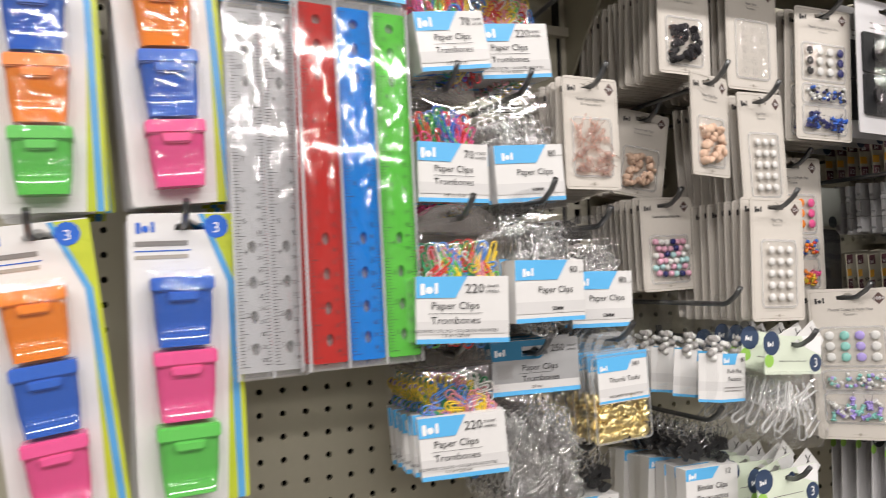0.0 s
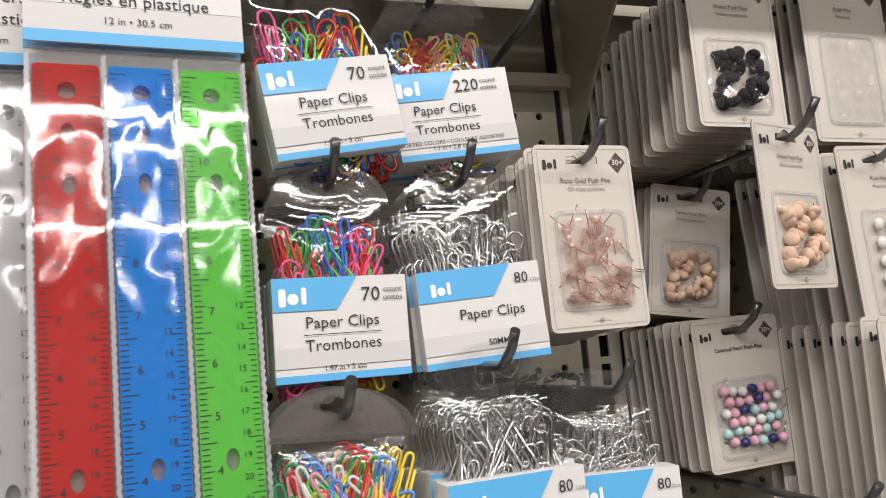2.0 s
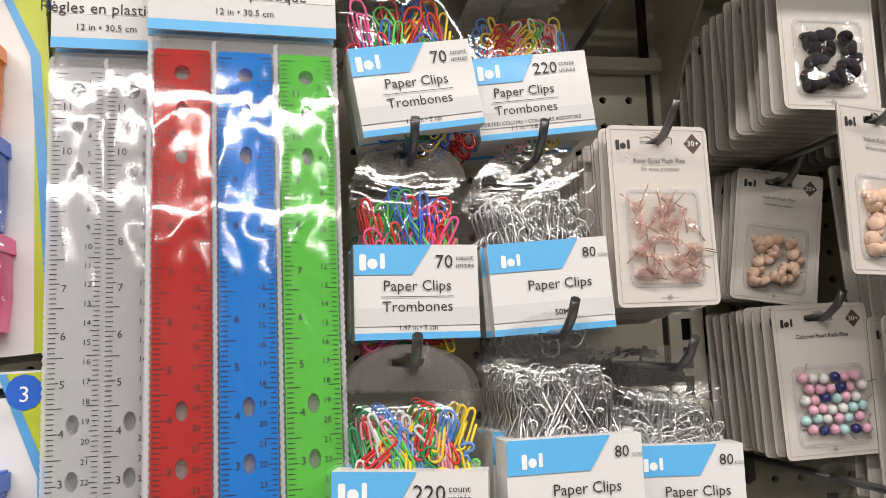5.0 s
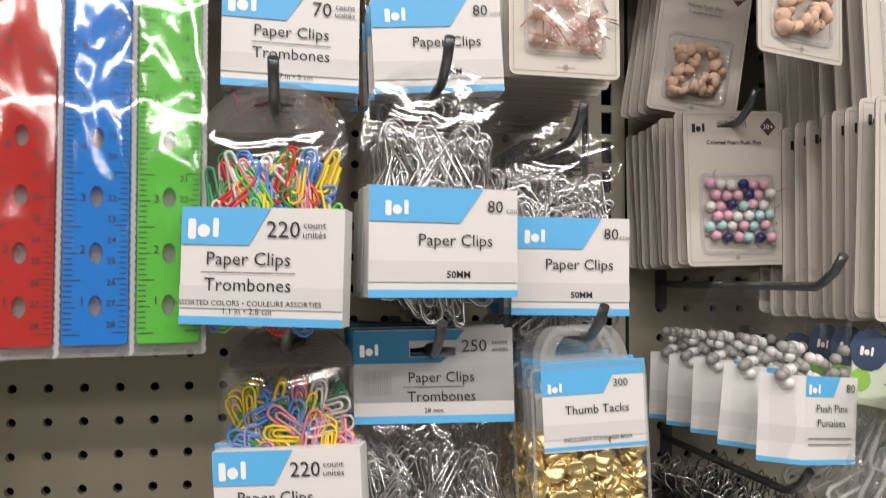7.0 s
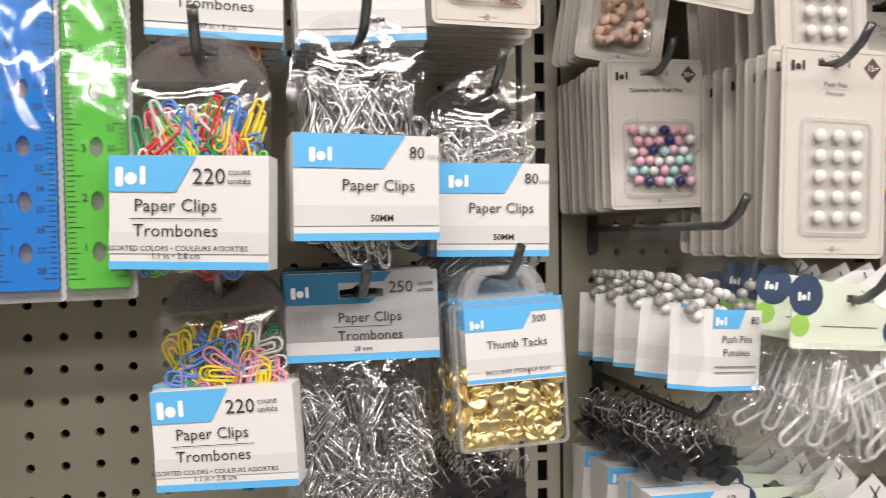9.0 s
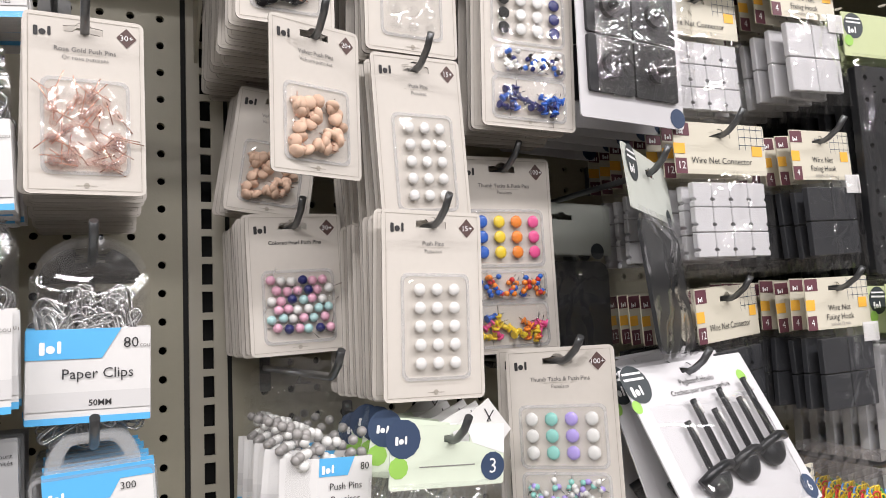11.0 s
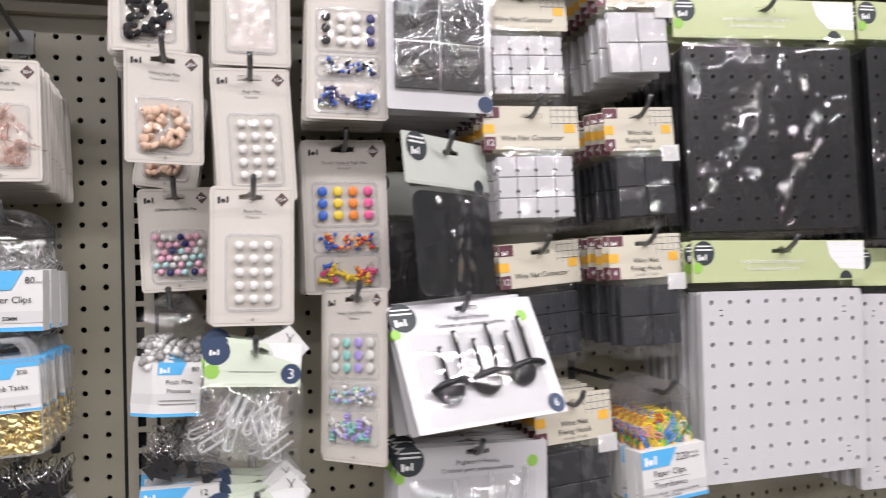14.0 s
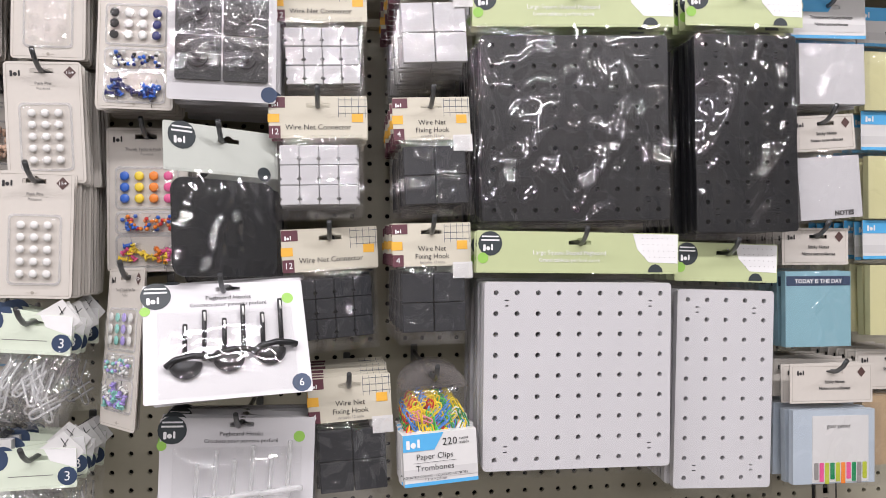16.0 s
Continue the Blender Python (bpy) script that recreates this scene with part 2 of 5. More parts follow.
# ---- mesh helpers ----
class Build:
    """A bmesh with its list of materials."""

    def __init__(self):
        self.bm = bmesh.new()
        self.mats = []

    def mi(self, key):
        if key not in self.mats:
            self.mats.append(key)
        return self.mats.index(key)

    def poly(self, pts, key, smooth=False):
        f = self.bm.faces.new([self.bm.verts.new(p) for p in pts])
        f.material_index, f.smooth = self.mi(key), smooth
        return f

    def flat(self, pts, y, key):
        """A polygon of (x, z) that faces -y."""
        return self.poly([(x, y, z) for x, z in pts], key)

    def bar(self, x0, z0, x1, z1, y, key):
        return self.flat([(x0, z0), (x1, z0), (x1, z1), (x0, z1)], y, key)

    def plate(self, pts, y0, y1, key):
        """An (x, z) outline, counter-clockwise, given thickness from y0 (front) to y1."""
        i = self.mi(key)
        a = [self.bm.verts.new((x, y0, z)) for x, z in pts]
        b = [self.bm.verts.new((x, y1, z)) for x, z in pts]
        faces = [self.bm.faces.new(a), self.bm.faces.new(b[::-1])]
        n = len(pts)
        faces += [self.bm.faces.new((a[k], b[k], b[(k + 1) % n], a[(k + 1) % n])) for k in range(n)]
        for f in faces:
            f.material_index = i

    def holed(self, pts, holes, y0, y1, key, edge=None):
        """The same with holes through it."""
        i = self.mi(key)
        for y, flip in ((y0, False), (y1, True)):
            edges = []
            for loop in (pts, *holes):
                vs = [self.bm.verts.new((x, y, z)) for x, z in loop]
                edges += [self.bm.edges.new((vs[k], vs[(k + 1) % len(vs)])) for k in range(len(vs))]
            got = bmesh.ops.triangle_fill(self.bm, use_beauty=True, edges=edges, normal=(0, 1 if flip else -1, 0))
            for f in got["geom"]:
                if isinstance(f, bmesh.types.BMFace):
                    f.material_index = i
        for loop in (pts, *holes):
            n = len(loop)
            for k in range(n):
                (xa, za), (xb, zb) = loop[k], loop[(k + 1) % n]
                self.poly([(xa, y0, za), (xa, y1, za), (xb, y1, zb), (xb, y0, zb)], edge or key)

    def box(self, x0, x1, y0, y1, z0, z1, key):
        self.plate([(x0, z0), (x1, z0), (x1, z1), (x0, z1)], y0, y1, key)

    def tube(self, pts, r, key, sides=5, closed=False):
        i, n = self.mi(key), len(pts)
        pts = [Vector(p) for p in pts]
        rings, up = [], None
        for k in range(n):
            d = (pts[(k + 1) % n] - pts[k - 1]) if closed or 0 < k < n - 1 else (pts[1] - pts[0] if k == 0 else pts[-1] - pts[-2])
            d.normalize()
            if up is None:
                up = d.orthogonal().normalized()
            up = (up - d * up.dot(d)).normalized()
            side = d.cross(up)
            rings.append([self.bm.verts.new(pts[k] + r * (math.cos(2 * math.pi * j / sides) * up + math.sin(2 * math.pi * j / sides) * side)) for j in range(sides)])
        for k in range(n if closed else n - 1):
            a, b = rings[k], rings[(k + 1) % n]
            for j in range(sides):
                f = self.bm.faces.new((a[j], a[(j + 1) % sides], b[(j + 1) % sides], b[j]))
                f.material_index, f.smooth = i, True
        if not closed:
            for ring, flip in ((rings[0], True), (rings[-1], False)):
                f = self.bm.faces.new(ring[::-1] if flip else ring)
                f.material_index = i

    def ball(self, c, r, key, squash=(1, 1, 1), level=1, turn=None):
        i = self.mi(key)
        m = Matrix.Translation(c) @ (turn or Matrix.Identity(4)) @ Matrix.Diagonal((*squash, 1))
        got = bmesh.ops.create_icosphere(self.bm, subdivisions=level, radius=r, matrix=m)
        for v in got["verts"]:
            for f in v.link_faces:
                f.material_index, f.smooth = i, True

    def sheet(self, w, h, key, bulge=0.004, cx=0.0, ztop=0.0, y=0.0, nx=9, nz=11, wave=0.0015, seed=0, both=False, taper=0.0, base=0.0003):
        """The front film of a bag (and its back, if both), puffed out from base and wrinkled."""
        i = self.mi(key)
        for sgn in ((-1, 1) if both else (-1,)):
            grid = []
            for b in range(nz + 1):
                row = []
                for a in range(nx + 1):
                    u, v = a / nx, b / nz
                    puff = (1 - (2 * u - 1) ** 4) * (1 - (2 * v - 1) ** 6)
                    n = noise.noise((u * 5 + seed * 3.1, v * 6 + seed * 1.7, sgn * 2.0))
                    ww = w * (1 - taper * (1 - v))
                    row.append(self.bm.verts.new((cx + (u - 0.5) * ww, y + sgn * (base + bulge * puff + wave * (0.5 + n) * (0.25 + 0.75 * puff)), ztop - v * h)))
                grid.append(row)
            for b in range(nz):
                for a in range(nx):
                    q = (grid[b + 1][a], grid[b + 1][a + 1], grid[b][a + 1], grid[b][a])
                    f = self.bm.faces.new(q if sgn < 0 else q[::-1])
                    f.material_index, f.smooth = i, True

    def mesh(self, name):
        me = bpy.data.meshes.new(name)
        self.bm.to_mesh(me)
        self.bm.free()
        for key in self.mats:
            me.materials.append(M[key])
        return me


def part(name, b, parent=None, label=""):
    ob = new(name, b.mesh(name))
    if parent:
        ob.parent = parent
    return tagged(ob, label) if label else ob


def thing(name, label, category, group=""):
    return tagged(new(name), label, category, group)


def rr(w, h, r=0.003, cx=0.0, ztop=0.0, n=3):
    """A rounded rectangle hanging down from ztop, counter-clockwise seen from the front."""
    out = []
    for qx, qz, a0 in ((cx + w / 2 - r, ztop - h + r, -90), (cx + w / 2 - r, ztop - r, 0), (cx - w / 2 + r, ztop - r, 90), (cx - w / 2 + r, ztop - h + r, 180)):
        out += [(qx + r * math.cos(radians(a0 + 90 * k / n)), qz + r * math.sin(radians(a0 + 90 * k / n))) for k in range(n + 1)]
    return out


def ring(cx, cz, r, n=10, rz=None):
    return [(cx + r * math.cos(2 * math.pi * k / n), cz + (rz or r) * math.sin(2 * math.pi * k / n)) for k in range(n)]


def slot(cx=0.0, cz=-0.009, w=0.022):
    """The hang hole: a slot with a round top in its middle."""
    h = 0.0022
    arch = [(cx + 0.005 * math.cos(radians(a)), cz + 0.0015 + 0.004 * math.sin(radians(a))) for a in (20, 60, 90, 120, 160)]
    return [(cx - w / 2, cz - h), (cx + w / 2, cz - h), (cx + w / 2, cz + h)] + [(x, max(z, cz + h)) for x, z in arch] + [(cx - w / 2, cz + h)]


LETTERS = {}


def words(parent, text, size, x, z, y=-0.0012, key="ink", align="CENTER", bold=0.0):
    """Raised print on a thing, facing -y."""
    k = (text, size, key, align, bold)
    if k not in LETTERS:
        cu = bpy.data.curves.new("lettering", "FONT")
        cu.body, cu.size, cu.align_x, cu.resolution_u, cu.offset = text, size, align, 2, bold
        tmp = bpy.data.objects.new("lettering", cu)
        me = bpy.data.meshes.new_from_object(tmp)
        bpy.data.objects.remove(tmp)
        me.materials.clear()
        me.materials.append(M[key])
        LETTERS[k] = me
    ob = new("lettering", LETTERS[k])
    ob.parent = parent
    ob.matrix_basis = pose(x, y, z, 90, 0, 0)
    return ob


def logo(b, x, z, s, y, key):
    """A plain mark of three rounded strokes."""
    b.flat(rr(s * 0.42, s * 1.05, s * 0.12, x + s * 0.24, z + s * 0.9), y, key)
    b.flat(ring(x + s * 0.86, z + s * 0.28, s * 0.34, 10), y, key)
    b.flat(rr(s * 0.3, s * 1.0, s * 0.1, x + s * 1.5, z + s * 0.95), y, key)


# ---- structure ----
def structure(name, b, label="", category=""):
    return tagged(part(name, b), label, category, kind="structure")


PITCH = 0.0254
FACE = 0.80


def pegboard(name, x0, x1, z0, z1, gx, gz):
    """A steel pegboard panel with its round holes, gx and gz one hole's place."""
    b = Build()
    r, half = 0.0036, PITCH / 2
    c0, c1 = math.ceil((x0 + half - gx) / PITCH), math.floor((x1 - half - gx) / PITCH)
    r0, r1 = math.ceil((z0 + half - gz) / PITCH), math.floor((z1 - half - gz) / PITCH)
    verts, faces = [], []
    for i in range(c0, c1 + 1):
        for j in range(r0, r1 + 1):
            x, z, n = gx + i * PITCH, gz + j * PITCH, len(verts)
            for k in range(8):
                a = radians(45 * k)
                c, s = math.cos(a), math.sin(a)
                e = half / max(abs(c), abs(s))
                verts += [(x + e * c, FACE, z + e * s), (x + r * c, FACE, z + r * s), (x + r * c, FACE + 0.006, z + r * s)]
            for k in range(8):
                p, q = n + 3 * k, n + 3 * ((k + 1) % 8)
                faces += [(p, p + 1, q + 1, q), (p + 1, p + 2, q + 2, q + 1)]
    for f in faces:
        b.poly([verts[v] for v in f], "board")
    xl, xr, zl, zr = gx + c0 * PITCH - half, gx + c1 * PITCH + half, gz + r0 * PITCH - half, gz + r1 * PITCH + half
    b.bar(x0, z0, xl, z1, FACE, "board")
    b.bar(xr, z0, x1, z1, FACE, "board")
    b.bar(xl, z0, xr, zl, FACE, "board")
    b.bar(xl, zr, xr, z1, FACE, "board")
    # Added black sheet that stands in for the shade behind the holes.
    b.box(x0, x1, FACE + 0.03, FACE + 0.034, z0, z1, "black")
    return structure(name, b, "beige painted steel pegboard back panel with round holes", "pegboard")


TOP = 1.745
pegboard("pegboard_panel_1", -0.850, 0.347, 0.95, TOP, 0.3295, 1.466)
pegboard("pegboard_panel_2", 0.389, 1.566, 0.95, TOP, 0.901, 1.068)
pegboard("pegboard_panel_3", 1.608, 2.40, 0.95, TOP, 1.63, 1.068)


def upright(x):
    b = Build()
    for x0, x1 in ((x - 0.0165, x - 0.0048), (x + 0.0048, x + 0.0165)):
        b.box(x0, x1, FACE - 0.004, FACE - 0.001, 0.1, 2.3, "rail")
    z = 0.6062
    while z < 2.1:
        b.box(x - 0.0048, x + 0.0048, FACE - 0.004, FACE - 0.001, z - 0.0032, z + 0.0032, "rail")
        z += PITCH
    # Black strips paint the shade in the side gaps and behind the slots.
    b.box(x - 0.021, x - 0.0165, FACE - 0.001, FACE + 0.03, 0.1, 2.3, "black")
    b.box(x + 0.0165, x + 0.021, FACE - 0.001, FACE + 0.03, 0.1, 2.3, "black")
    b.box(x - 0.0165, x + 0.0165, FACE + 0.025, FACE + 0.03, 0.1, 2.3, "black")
    return structure("upright", b, "beige slotted steel shelving upright", "shelving upright")


for ux in (-0.871, 0.368, 1.587):
    upright(ux)

b = Build()
b.box(-0.85, 2.4, FACE - 0.012, FACE, TOP, TOP + 0.012, "rail")
structure("panel_rail", b, "beige steel rail along the top of the pegboard", "rail")
b = Build()
b.box(-0.95, 2.5, FACE + 0.036, FACE + 0.05, 0.0, 2.6, "shelf")
structure("gondola_back", b, "olive beige steel back of the shelving", "shelving")
b = Build()
b.box(-0.95, 2.5, FACE + 0.01, FACE + 0.02, TOP + 0.012, 2.3, "shelf")
structure("upper_panel", b, "olive beige steel panel under the top shelf", "panel")
b = Build()
b.box(-0.95, 2.5, 0.42, FACE, 0.14, 0.17, "rail")
b.box(-0.95, 2.5, 0.44, 0.46, 0.0, 0.14, "rail")
structure("base_shelf", b, "beige steel base shelf of the gondola", "shelf")


def top_shelf(x0, x1):
    b = Build()
    cols = int((x1 - x0) / 0.05)
    z0 = 1.835
    holes = []
    for i in range(cols):
        for j in range(3):
            holes.append(ring(x0 + 0.03 + i * 0.05, 0.655 + j * 0.042 + (0.012 if i % 2 else 0), 0.006, 6))
    # laid flat: the outline's second coordinate runs along the depth
    b.holed([(x0, 0.52), (x1, 0.52), (x1, FACE), (x0, FACE)], holes, 0.0, 0.0015, "shelf")
    for v in b.bm.verts:
        v.co = Vector((v.co.x, v.co.z, z0 + v.co.y))
    b.box(x0, x1, 0.517, 0.52, z0 - 0.012, z0 + 0.03, "rail")
    return structure("top_shelf", b, "olive beige perforated steel shelf above the pegboard", "shelf")


top_shelf(-0.85, 0.36)
top_shelf(0.376, 1.58)
top_shelf(1.594, 2.4)


def bracket(x):
    b = Build()
    pts = [(FACE - 0.004, 1.68), (FACE - 0.004, 1.833), (0.530, 1.833), (0.533, 1.824)]
    pts += [(0.640 + 0.135 * k / 8, 1.818 - 0.115 * (k / 8) ** 1.6) for k in range(9)]
    m = [(p, q) for p, q in pts]
    b.plate(m, -0.0015, 0.0015, "shelf")
    for v in b.bm.verts:
        v.co = Vector((x + v.co.y, v.co.x, v.co.z))
    return structure("shelf_bracket", b, "olive beige curved steel shelf bracket", "bracket")


for ux in (-0.871, 0.368, 1.587):
    bracket(ux - 0.008)

# The aisle round the camera: floor, ceiling, the shelving opposite, the far ends.
M["floor"] = solid("grey_vinyl_floor", (0.29, 0.28, 0.26), 0.3, vary=0.1, grain=30, stain=1.5)
M["ceiling"] = solid("grey_white_ceiling_board", (0.34, 0.33, 0.32), 0.8)
M["far"] = solid("mixed_far_shelving", (0.11, 0.10, 0.09), 0.6, vary=0.3, grain=9, stain=3)
for name, dims, key, label in (
    ("floor", (-4, 7, -8.0, 1.0, -0.05, 0.0), "floor", "grey vinyl store floor"),
    ("ceiling", (-4, 7, -8.0, 1.0, 3.10, 3.15), "ceiling", "white store ceiling"),
    ("wall_south", (-4, 7, -8.05, -8.0, 0.0, 3.1), "ceiling", "plain far store wall"),
    ("wall_east", (7, 7.05, -8.0, 1.0, 0.0, 3.1), "ceiling", "plain store end wall"),
    ("wall_west", (-4.05, -4, -8.0, 1.0, 0.0, 3.1), "ceiling", "plain store end wall"),
    ("wall_north", (-4, 7, 1.0, 1.05, 0.0, 3.1), "ceiling", "plain store wall behind the shelving"),
    ("opposite_shelving", (-3, 6, -1.95, -1.85, 0.0, 1.7), "far", "shelving on the other side of the aisle"),
):
    b = Build()
    b.box(*dims, key)
    structure(name, b, label)
for lx, ly in LAMPS:
    fix = thing("ceiling_light", "white strip light fixture on the ceiling", "ceiling light", "strip lights")
    fix.matrix_basis = pose(lx, ly, 3.03)
    b = Build()
    b.box(-3.22, 3.22, -0.08, 0.08, 0.012, 0.07, "whitecap")
    part("frame", b, fix)


# ---- hooks ----
def hook_mesh(length):
    b = Build()
    pts = [(0, 0.0, 0), (0, -length * 0.5, 0), (0, -length + 0.010, 0), (0, -length + 0.004, 0.002), (0, -length - 0.007, 0.009), (0, -length - 0.015, 0.0185)]
    b.tube(pts, 0.0029, "steel", 8)
    return b


def peg_hook(x, z, front, rise=0.0):
    """A steel hook from the board to a little in front of what hangs on it."""
    length = FACE - front + 0.016
    ob = thing("peg_hook", "dark steel peg hook with upturned tip on the pegboard", "hook", "peg hooks")
    ob.matrix_basis = pose(x, FACE, z, rise, 0, 0)
    part("rod", hook_mesh(length), ob)
    b = Build()
    b.plate(rr(0.010, 0.034, 0.002, 0, 0.012), -0.002, 0.0, "steel")
    part("backplate", b, ob)
    return ob


# ---- things that hang on the hooks ----
rng = random.Random(7)


def hang(ob, x, y, z, lean=0.0, n=1, dy=0.012, yaw=0.0, drop=0.009, jitter=1.5, slope=0.0, hook=True, rise=0.0, tilt=0.0, size=1.0):
    """Hangs a thing by its slot, with n - 1 more of it behind on the same hook."""
    ob.matrix_basis = pose(x, y, z, tilt, lean, yaw) @ Matrix.Scale(size, 4)
    for k in range(1, n):
        yy = y + k * dy
        if yy > FACE - 0.012:
            break
        copy_thing(ob, pose(x + rng.uniform(-0.0015, 0.0015), yy, z + slope * k + rng.uniform(-0.0015, 0.0015), tilt * max(0, 1 - k / 3), lean + rng.uniform(-jitter, jitter), yaw + rng.uniform(-jitter, jitter)))
    if hook:
        peg_hook(x, z - drop * size - 0.0005, y, rise)
    return ob


def clip_path(length, width):
    """The bent wire of a paper clip, in its own plane."""
    l, w = length / 2, width / 2
    pts = [(w * 0.45, -l * 0.35), (w * 0.45, l * 0.50)]
    pts += [(w * 0.45 * math.cos(radians(a)), l * 0.50 + w * 0.5 * math.sin(radians(a))) for a in (45, 90, 135, 180)]
    pts += [(-w * 0.45, -l * 0.75)]
    pts += [(w * 0.05 + w * 0.5 * math.cos(radians(a)), -l * 0.75 - w * 0.55 * math.sin(radians(a - 180))) for a in (225, 270, 315, 360)]
    pts = [(x, min(z, l)) for x, z in pts]
    pts += [(w, l - w)]
    pts += [(w * math.cos(radians(a)), l - w + w * math.sin(radians(a))) for a in (45, 90, 135, 180)]
    pts += [(-w, -l * 0.4)]
    return pts


def clips(b, w, ztop, zbot, count, keys, length, width, r=0.0005, upright=0.5, y=0.0, depth=0.004, seed=1, sides=4):
    """Loose paper clips that fill a bag's pocket."""
    g = random.Random(seed)
    path = clip_path(length, width)
    for _ in range(count):
        a = g.gauss(0, 60 * (1 - upright)) + g.choice((0, 180))
        zz = zbot + length * 0.3 + (ztop - zbot - length * 0.75) * g.random() ** 1.25
        xx = g.uniform(-w / 2 + length * 0.22, w / 2 - length * 0.22)
        reach = abs(math.sin(radians(a))) * length / 2 + 0.002
        xx = max(-w / 2 + reach, min(w / 2 - reach, xx))
        t = pose(xx, y + g.uniform(-depth, depth) * 0.8, zz, g.uniform(-7, 7), a, g.uniform(-20, 20))
        b.tube([t @ Vector((px, 0, pz)) for px, pz in path], r, g.choice(keys), sides)


def clip_label(parent, w, h, ztop, count, french=True, foot="", french_foot="", y=-0.0126, side=0.0):
    """The printed paper sleeve on a bag of clips."""
    b = Build()
    b.box(-w / 2, w / 2, y + 0.0003, 0.004, ztop - h, ztop, "white")
    e = y - 0.0003
    wide = count == "220"
    lo, hi = (-0.08, 0.05) if wide else (-0.04, 0.12) if french else (0.10, 0.26)
    lab = part("label", b, parent, "white paper sleeve with a sky-blue corner and foot")
    b = Build()
    b.flat([(-w / 2, ztop - h * 0.32), (w * lo, ztop - h * 0.32), (w * hi, ztop), (-w / 2, ztop)], e, "sky")
    part("corner_print", b, lab, "sky-blue printed corner")
    b = Build()
    b.bar(-w / 2, ztop - h, w / 2, ztop - h * 0.93, e, "sky")
    part("foot_print", b, lab, "sky-blue printed foot")
    b = Build()
    b.bar(-w / 2, ztop - h * 0.86, w / 2, ztop - h * 0.67, e, "grey")
    part("band_print", b, lab, "pale grey printed band")
    b = Build()
    logo(b, -w * (0.46 if french else 0.40), ztop - h * 0.25, h * (0.165 if french else 0.13), e - 0.0002, "whiteink")
    part("mark", b, lab, "white printed mark")
    e -= 0.00025
    if french:
        nx, cx, tx = (0.13, 0.32, -0.08) if wide else (0.22, 0.39, 0.0)
        words(lab, count, h * 0.20, w * nx, ztop - h * 0.25, e, "ink")
        words(lab, "count", h * 0.085, w * cx, ztop - h * 0.17, e, "ink")
        words(lab, "unités", h * 0.085, w * cx, ztop - h * 0.25, e, "ink")
        words(lab, "Paper Clips", h * 0.16, w * tx, ztop - h * 0.49, e)
        b = Build()
        b.bar(w * (tx - 0.29), ztop - h * 0.557, w * (tx + 0.29), ztop - h * 0.550, e, "ink")
        part("rule", b, lab)
        words(lab, "Trombones", h * 0.16, w * tx, ztop - h * 0.71, e)
        if french_foot:
            words(lab, french_foot, h * 0.064, w * tx, ztop - h * 0.835, e)
        words(lab, foot, h * 0.075, w * tx, ztop - h * 0.905, e)
    else:
        words(lab, count, h * 0.16, w * 0.34, ztop - h * 0.215, e, "ink")
        words(lab, "cou", h * 0.075, w * 0.455, ztop - h * 0.215, e, "greyink")
        words(lab, "Paper Clips", h * 0.155, w * 0.07, ztop - h * 0.53, e)
        words(lab, foot, h * 0.09, w * 0.09, ztop - h * 0.82, e, bold=0.0001)
    return lab


def clip_bag(kind, w=0.074, h=0.095, seed=1):
    """A clear bag of paper clips with a rounded hang tab. The hole in the tab is the origin's."""
    spec = {
        "70": (("red", "blue", "green", "yellow", "pearlwhite", "darkgreen", "pink", "red"), 46, 0.046, 0.0100, 0.00085, 0.62, "multicoloured"),
        "220": (("yellow", "paleblue", "green", "darkgreen", "pearlwhite", "red", "rose", "yellow"), 95, 0.027, 0.0078, 0.00085, 0.45, "multicoloured"),
        "220v": (("yellow", "paleblue", "rose", "darkgreen", "pearlwhite", "lilac", "yellow"), 95, 0.027, 0.0078, 0.00085, 0.1, "multicoloured"),
        "80": (("wire",), 50, 0.046, 0.0105, 0.00085, 0.6, "silver"),
        "80x": (("wire",), 56, 0.046, 0.0105, 0.0008, 0.1, "silver"),
    }[kind]
    keys, count, length, width, r, up, hue = spec
    ob = thing("paper_clip_bag", f"clear bag of {hue} paper clips with white and blue sleeve", "paper clips", "bags of paper clips")
    tab = 0.021
    b = Build()
    b.sheet(w, h, "film", 0.004, ztop=-tab, seed=seed, wave=0.0011, nx=14, nz=16, base=0.0045)
    part("bag", b, ob, "clear wrinkled film")
    b = Build()
    arc = [(w * 0.47 * math.cos(radians(a)), -tab + (tab + 0.003) * math.sin(radians(a))) for a in range(0, 181, 15)]
    b.holed(arc, [slot(0, -0.0065, 0.020)], -0.0004, 0.0002, "smoke" if kind in ("220", "220v", "70") else "film")
    part("hang_tab", b, ob, "stiff clear tab with a slot")
    b = Build()
    lh = 0.054 if kind[0] != "7" else 0.053
    clips(b, w * 0.94, -tab - 0.006, -tab - h + (0.02 if length > 0.03 else 0.035), count, keys, length, width, r, up, seed=seed)
    clips(b, w * 0.94, -tab - h * 0.75, -tab - h + 0.003, 10, keys, length, width, r, 0.0, seed=seed + 50)
    tagged(part("paper_clips", b, ob, f"{hue} wire paper clips"), kind="stuff")
    if kind == "70":
        clip_label(ob, w * 1.0, lh, -tab - h + lh + 0.0005, "70", True, "1.97 in • 5 cm")
    elif kind[:3] == "220":
        clip_label(ob, w * 1.03, lh, -tab - h + lh + 0.003, "220", True, "1.1 in • 2.8 cm", "ASSORTED COLORS • COULEURS ASSORTIES")
    else:
        clip_label(ob, w * 1.0, lh, -tab - h + lh + 0.0005, "80", False, "50MM")
    return ob


